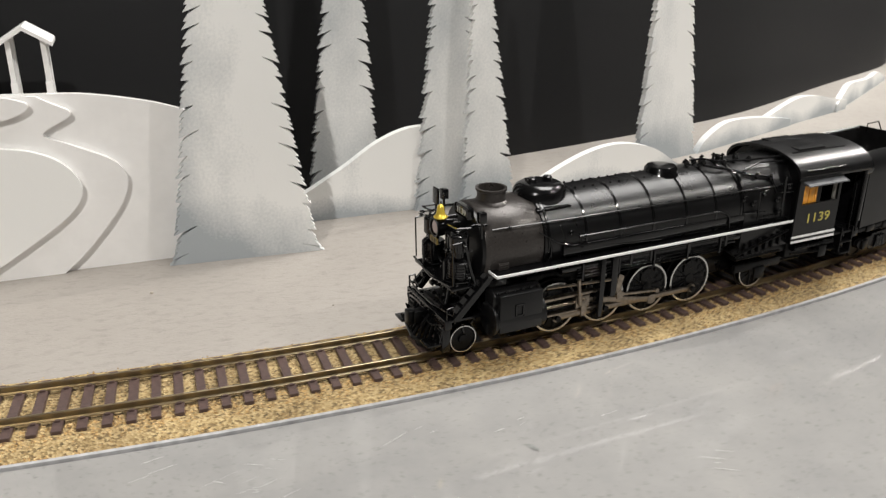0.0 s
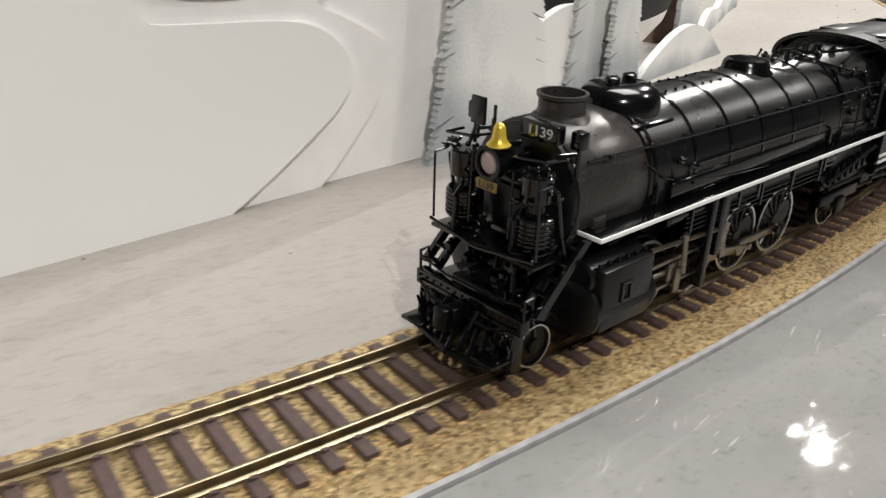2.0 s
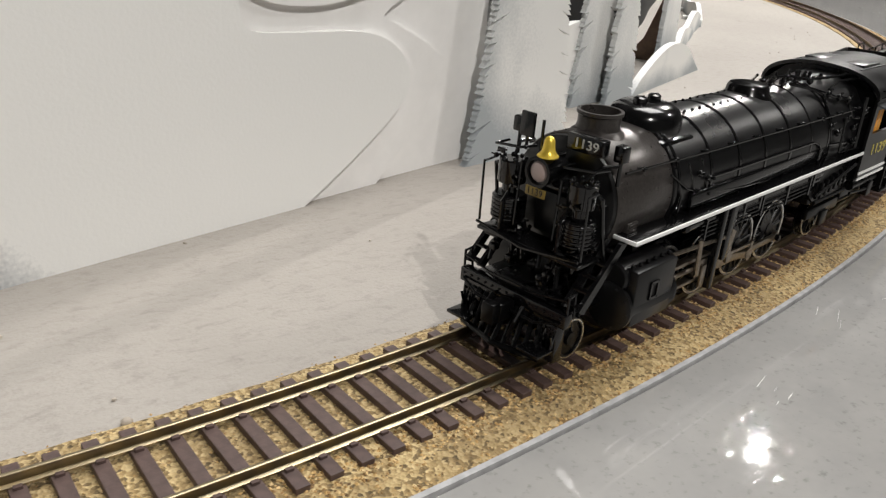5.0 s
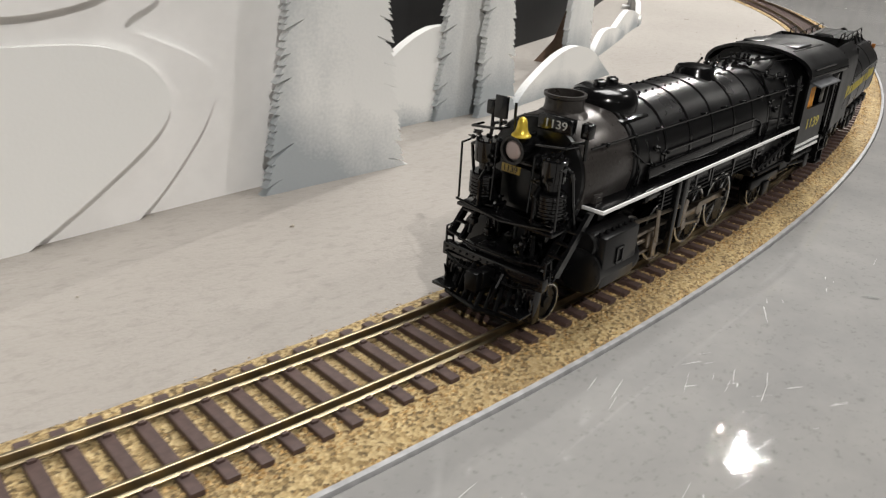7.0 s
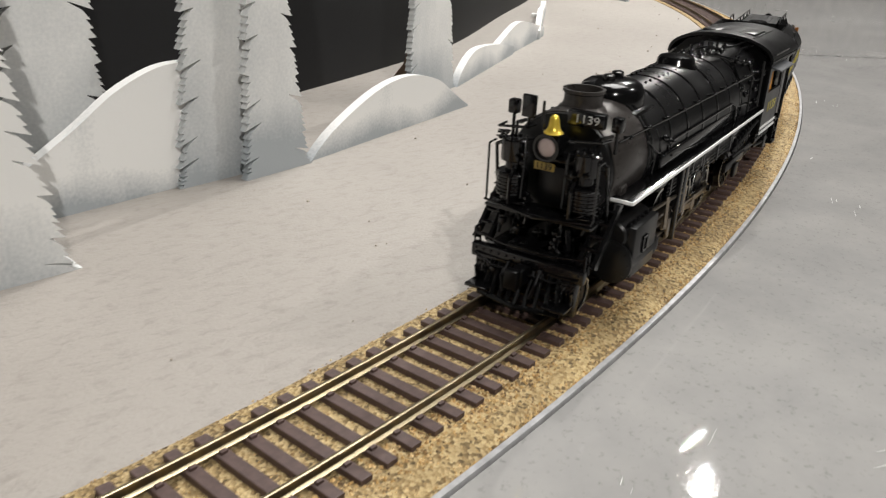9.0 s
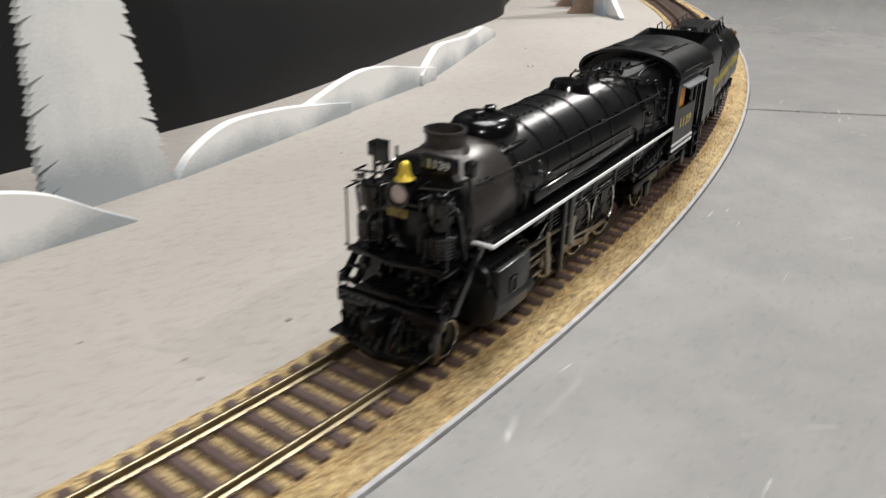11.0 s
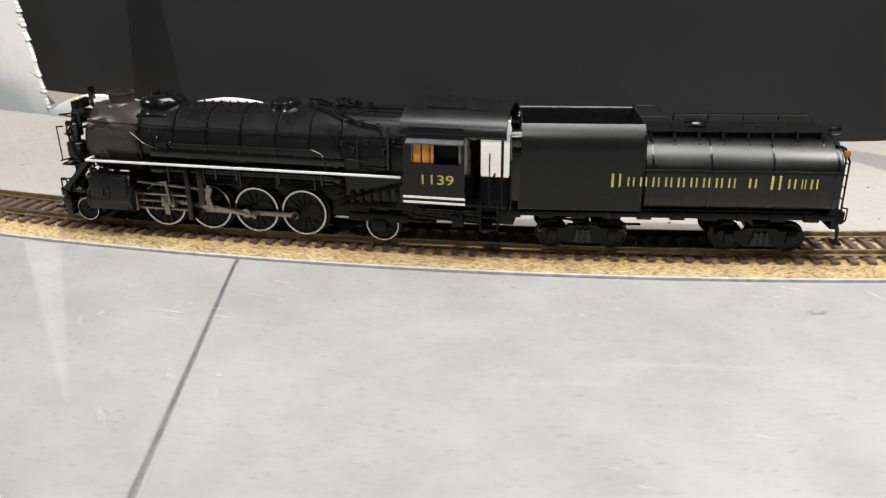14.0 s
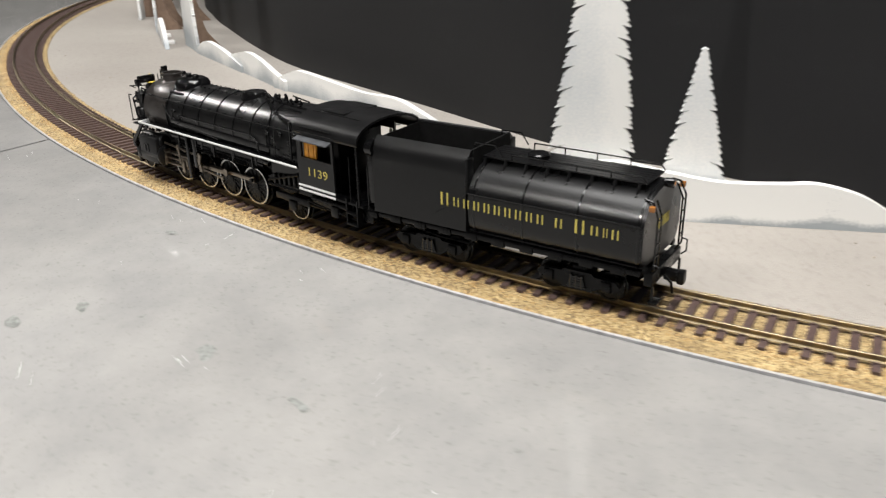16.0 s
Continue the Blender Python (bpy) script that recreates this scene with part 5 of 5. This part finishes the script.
        pipe(bm, [(-54, sg * 12.5, 13), (-56, sg * 13, 16), (-56, sg * 13, 33), (-54, sg * 12.5, 37.6), (-51, sg * 12, 38.2)], 0.34, 7)
        pipe(bm, [(-54, sg * 9.5, 13), (-56, sg * 9.8, 16), (-56, sg * 9.8, 33), (-54, sg * 9.5, 37.6)], 0.34, 7)
        for z in range(16, 36, 4):
            rod(bm, (-56, sg * 13, z), (-56, sg * 9.8, z), 0.26, seg=6)
        part("end_ladder", bm, BLACK, tender, "thin black end ladder")
    bm = bm_()
    box(bm, -53, 54, -8, 8, 11, 14.2, 0.3)
    for sg in (-1, 1):
        box(bm, -53, 53, sg * 13.6, sg * 16.4, 13.6, 15.4, 0.3)
        for x in range(-48, 54, 11):
            box(bm, x, x + 5, sg * 14.8, sg * 16.9, 13.0, 15.6, 0.3)
        pipe(bm, [(50, sg * 14.5, 14), (24, sg * 13.4, 10.2), (10, sg * 13.4, 10.2)], 0.45, 7)
    box(bm, -56, -53, -13.6, 13.6, 9.6, 14.4, 0.4)
    rod(bm, (54, 0, 9), (60, 0, 9), 1.1)
    part("tender_frame", bm, UNDER, tender, "black tender underframe")
    bm = bm_()
    box(bm, -60.6, -55.5, -1.5, 1.5, 7.6, 11.4, 0.5)
    box(bm, -62.4, -60, -1.4, 2.0, 7.2, 11.8, 0.5)
    pipe(bm, [(-56.4, 4, 10.5), (-59.2, 4.2, 8.6), (-59.6, 3.4, 4.6)], 0.45, 7)
    for sg in (-1, 1):
        box(bm, -58, -55, sg * 9, sg * 13.6, 3.8, 4.6, 0.2)
        box(bm, -56.4, -55.8, sg * 12.4, sg * 13.4, 4, 10)
        pipe(bm, [(-56.2, sg * 13.4, 11.5), (-57.8, sg * 13.5, 13), (-57.8, sg * 13.5, 17), (-56.0, sg * 13.4, 17.4)], 0.28, 6)
    part("rear_coupler", bm, UNDER, tender, "black rear coupler, hose and steps")
    bm = bm_()
    lathe(bm, "x", (0, 0, 40.6), [(-56.2, 1.4), (-55.8, 1.6), (-53, 1.5)], 18)
    hl = part("backup_lamp", bm, BLACK, tender, "small black reversing lamp")
    bm = bm_()
    ball(bm, (-56.0, 0, 40.6), 1.2, 12, 8, (0.3, 1, 1))
    part("lens", bm, MARKER, hl, "amber lamp glass")
    for sg in (-1, 1):
        bm = bm_()
        box(bm, -55.2, -53.4, sg * 14.0 - 0.8, sg * 14.0 + 0.8, 35.2, 37.0, 0.2)
        part("rear_marker", bm, MARKER, tender, "amber rear marker glass")
    bm = bm_()
    for k in range(4):
        x0 = -5.2 + k * 2.8
        for u in (0.0, 1.3):
            box(bm, -53.5, -53.3, x0 + u, x0 + u + 0.6, 26, 29.4)
    part("rear_figures", bm, GOLD, tender, "gold bars on the tender end")
    # two four-wheel trucks
    sets = []
    for cxm in (29.5, -30.5):
        for sg in (-1, 1):
            bm = bm_()
            prism(bm, [(cxm - 15, 6.6), (cxm - 13.5, 8.4), (cxm - 6, 8.6), (cxm - 5, 9.6), (cxm + 5, 9.6), (cxm + 6, 8.6), (cxm + 13.5, 8.4), (cxm + 15, 6.6), (cxm + 13, 4.6), (cxm + 8, 4.8), (cxm + 5, 3.0), (cxm - 5, 3.0), (cxm - 8, 4.8), (cxm - 13, 4.6)], "y", sg * 13.0 - 0.9, sg * 13.0 + 0.9)
            for dx in (-10.4, 10.4):
                box(bm, cxm + dx - 1.8, cxm + dx + 1.8, sg * 13.4, sg * 14.8, 4.2, 8.2, 0.5)
            tf = part("truck_frame", bm, UNDER, tender, "black cast truck side frame")
            bm = bm_()
            for k in range(5):
                box(bm, cxm - 3.4 + k * 0.25, cxm + 3.4 - k * 0.25, sg * 13.8, sg * 14.6, 3.8 + k * 0.85, 4.4 + k * 0.85)
            for dx in (-2, 0, 2):
                rod(bm, (cxm + dx, sg * 14.4, 3.6), (cxm + dx, sg * 14.4, 8.4), 0.5, seg=8)
            part("leaf_spring", bm, BLACK, tf)
        bm = bm_()
        box(bm, cxm - 2.5, cxm + 2.5, -12.5, 12.5, 6, 11, 0.4)
        part("truck_bolster", bm, UNDER, tender)
        for dx in (-10.4, 10.4):
            sets.append(wheelset("tender_wheelset", cxm + dx, 5.2, 1.5, 0, tender, white=False))
    return sets


tender_sets = build_tender()

# sleepers last: one mesh, many objects
PITCH, N_TIES = 0.0062, 292
bm = bm_()
box(bm, -14.4, 14.9, -1.35, 1.35, 0.3, 2.1, 0.12)
for y in (8.8, -8.8):
    for d in (-1.35, 1.35):
        box(bm, y + d - 0.4, y + d + 0.4, -0.7, 0.7, 2.0, 2.65)
tie0 = part("sleeper", bm, TIE, track, "brown plastic sleeper", smooth=False)
for i in range(N_TIES):
    s = -0.32 + i * PITCH
    o = tie0 if i == 0 else new("sleeper", tie0.data)
    o.parent = track
    p = at_arc(s, R)
    o.matrix_basis = pose(p.x, p.y, 0.0, 0, 0, math.degrees(s / R) - 90 + random.uniform(-0.6, 0.6))


# ---- what moves ----
def arc_at(t):
    """Distance along the track at t seconds: monotone cubic through ARC."""
    ts, ss = [a for a, _ in ARC], [b for _, b in ARC]
    t = min(max(t, ts[0]), ts[-1])
    i = max(k for k in range(len(ts) - 1) if ts[k] <= t)
    d = [(ss[k + 1] - ss[k]) / (ts[k + 1] - ts[k]) for k in range(len(ts) - 1)]

    def slope(k):
        if k == 0 or k == len(ts) - 1:
            return d[min(k, len(d) - 1)]
        return 0.0 if d[k - 1] * d[k] <= 0 else 2 * d[k - 1] * d[k] / (d[k - 1] + d[k])
    h = ts[i + 1] - ts[i]
    u = (t - ts[i]) / h
    return ss[i] * (2 * u ** 3 - 3 * u ** 2 + 1) + h * slope(i) * (u ** 3 - 2 * u ** 2 + u) + ss[i + 1] * (3 * u ** 2 - 2 * u ** 3) + h * slope(i + 1) * (u ** 3 - u ** 2)


def on_track(s):
    """Pose of a vehicle at arc s: x forward (towards smaller s), y outward."""
    p = at_arc(s, R, RAIL_TOP)
    return pose(p.x, p.y, p.z, 0, 0, math.degrees(s / R) + 180)


def motions():
    fine = [k / 15 for k in range(241)]
    coarse = [k / 5 for k in range(81)]
    walk(loco, [(t, on_track(arc_at(t))) for t in coarse])
    walk(tender, [(t, on_track(arc_at(t) + 0.1482)) for t in coarse])
    s0 = arc_at(13.5)
    roll = [(t, (s0 - arc_at(t)) * 1000) for t in fine]
    for w, x, r in [(d, a, DRIVER_R) for d, a in zip(drivers, AXLES)] + [(pilot_wheels, 68.1, 4.5), (trailing_wheels, -49.7, 6.1)]:
        walk(w, [(t, pose(x * MM, 0, r * MM, 0, math.degrees(q / r) + (27 if w in drivers else 0), 0)) for t, q in roll])
    for w in tender_sets:
        p = w.location.copy()
        walk(w, [(t, pose(p.x, 0, p.z, 0, math.degrees(q / 5.2), 0)) for t, q in roll])
    for lag, side, main_rod, crosshead, ecc in rods:
        A, B, C, D = [], [], [], []
        for t, q in roll:
            a = q / DRIVER_R + radians(27) + lag
            px, pz = CRANK * math.sin(a), CRANK * math.cos(a)
            A.append((t, pose(px * MM, 0, (DRIVER_R + pz) * MM)))
            zx = 11.0
            bx, bz = AXLES[2] + px, DRIVER_R + pz
            reach = math.sqrt(30 ** 2 - (zx - bz) ** 2)
            B.append((t, pose(bx * MM, 0, bz * MM, 0, -math.degrees(math.atan2(zx - bz, reach)), 0)))
            C.append((t, pose((bx + reach) * MM, 0, zx * MM)))
            ex, ez = AXLES[2] + 1.6 * math.cos(a), DRIVER_R - 1.6 * math.sin(a)
            run = math.sqrt(14.5 ** 2 - (10.0 - ez) ** 2)
            D.append((t, pose(ex * MM, 0, ez * MM, 0, -math.degrees(math.atan2(10.0 - ez, run)), 0)))
        walk(side, A)
        walk(main_rod, B)
        walk(crosshead, C)
        walk(ecc, D)


motions()
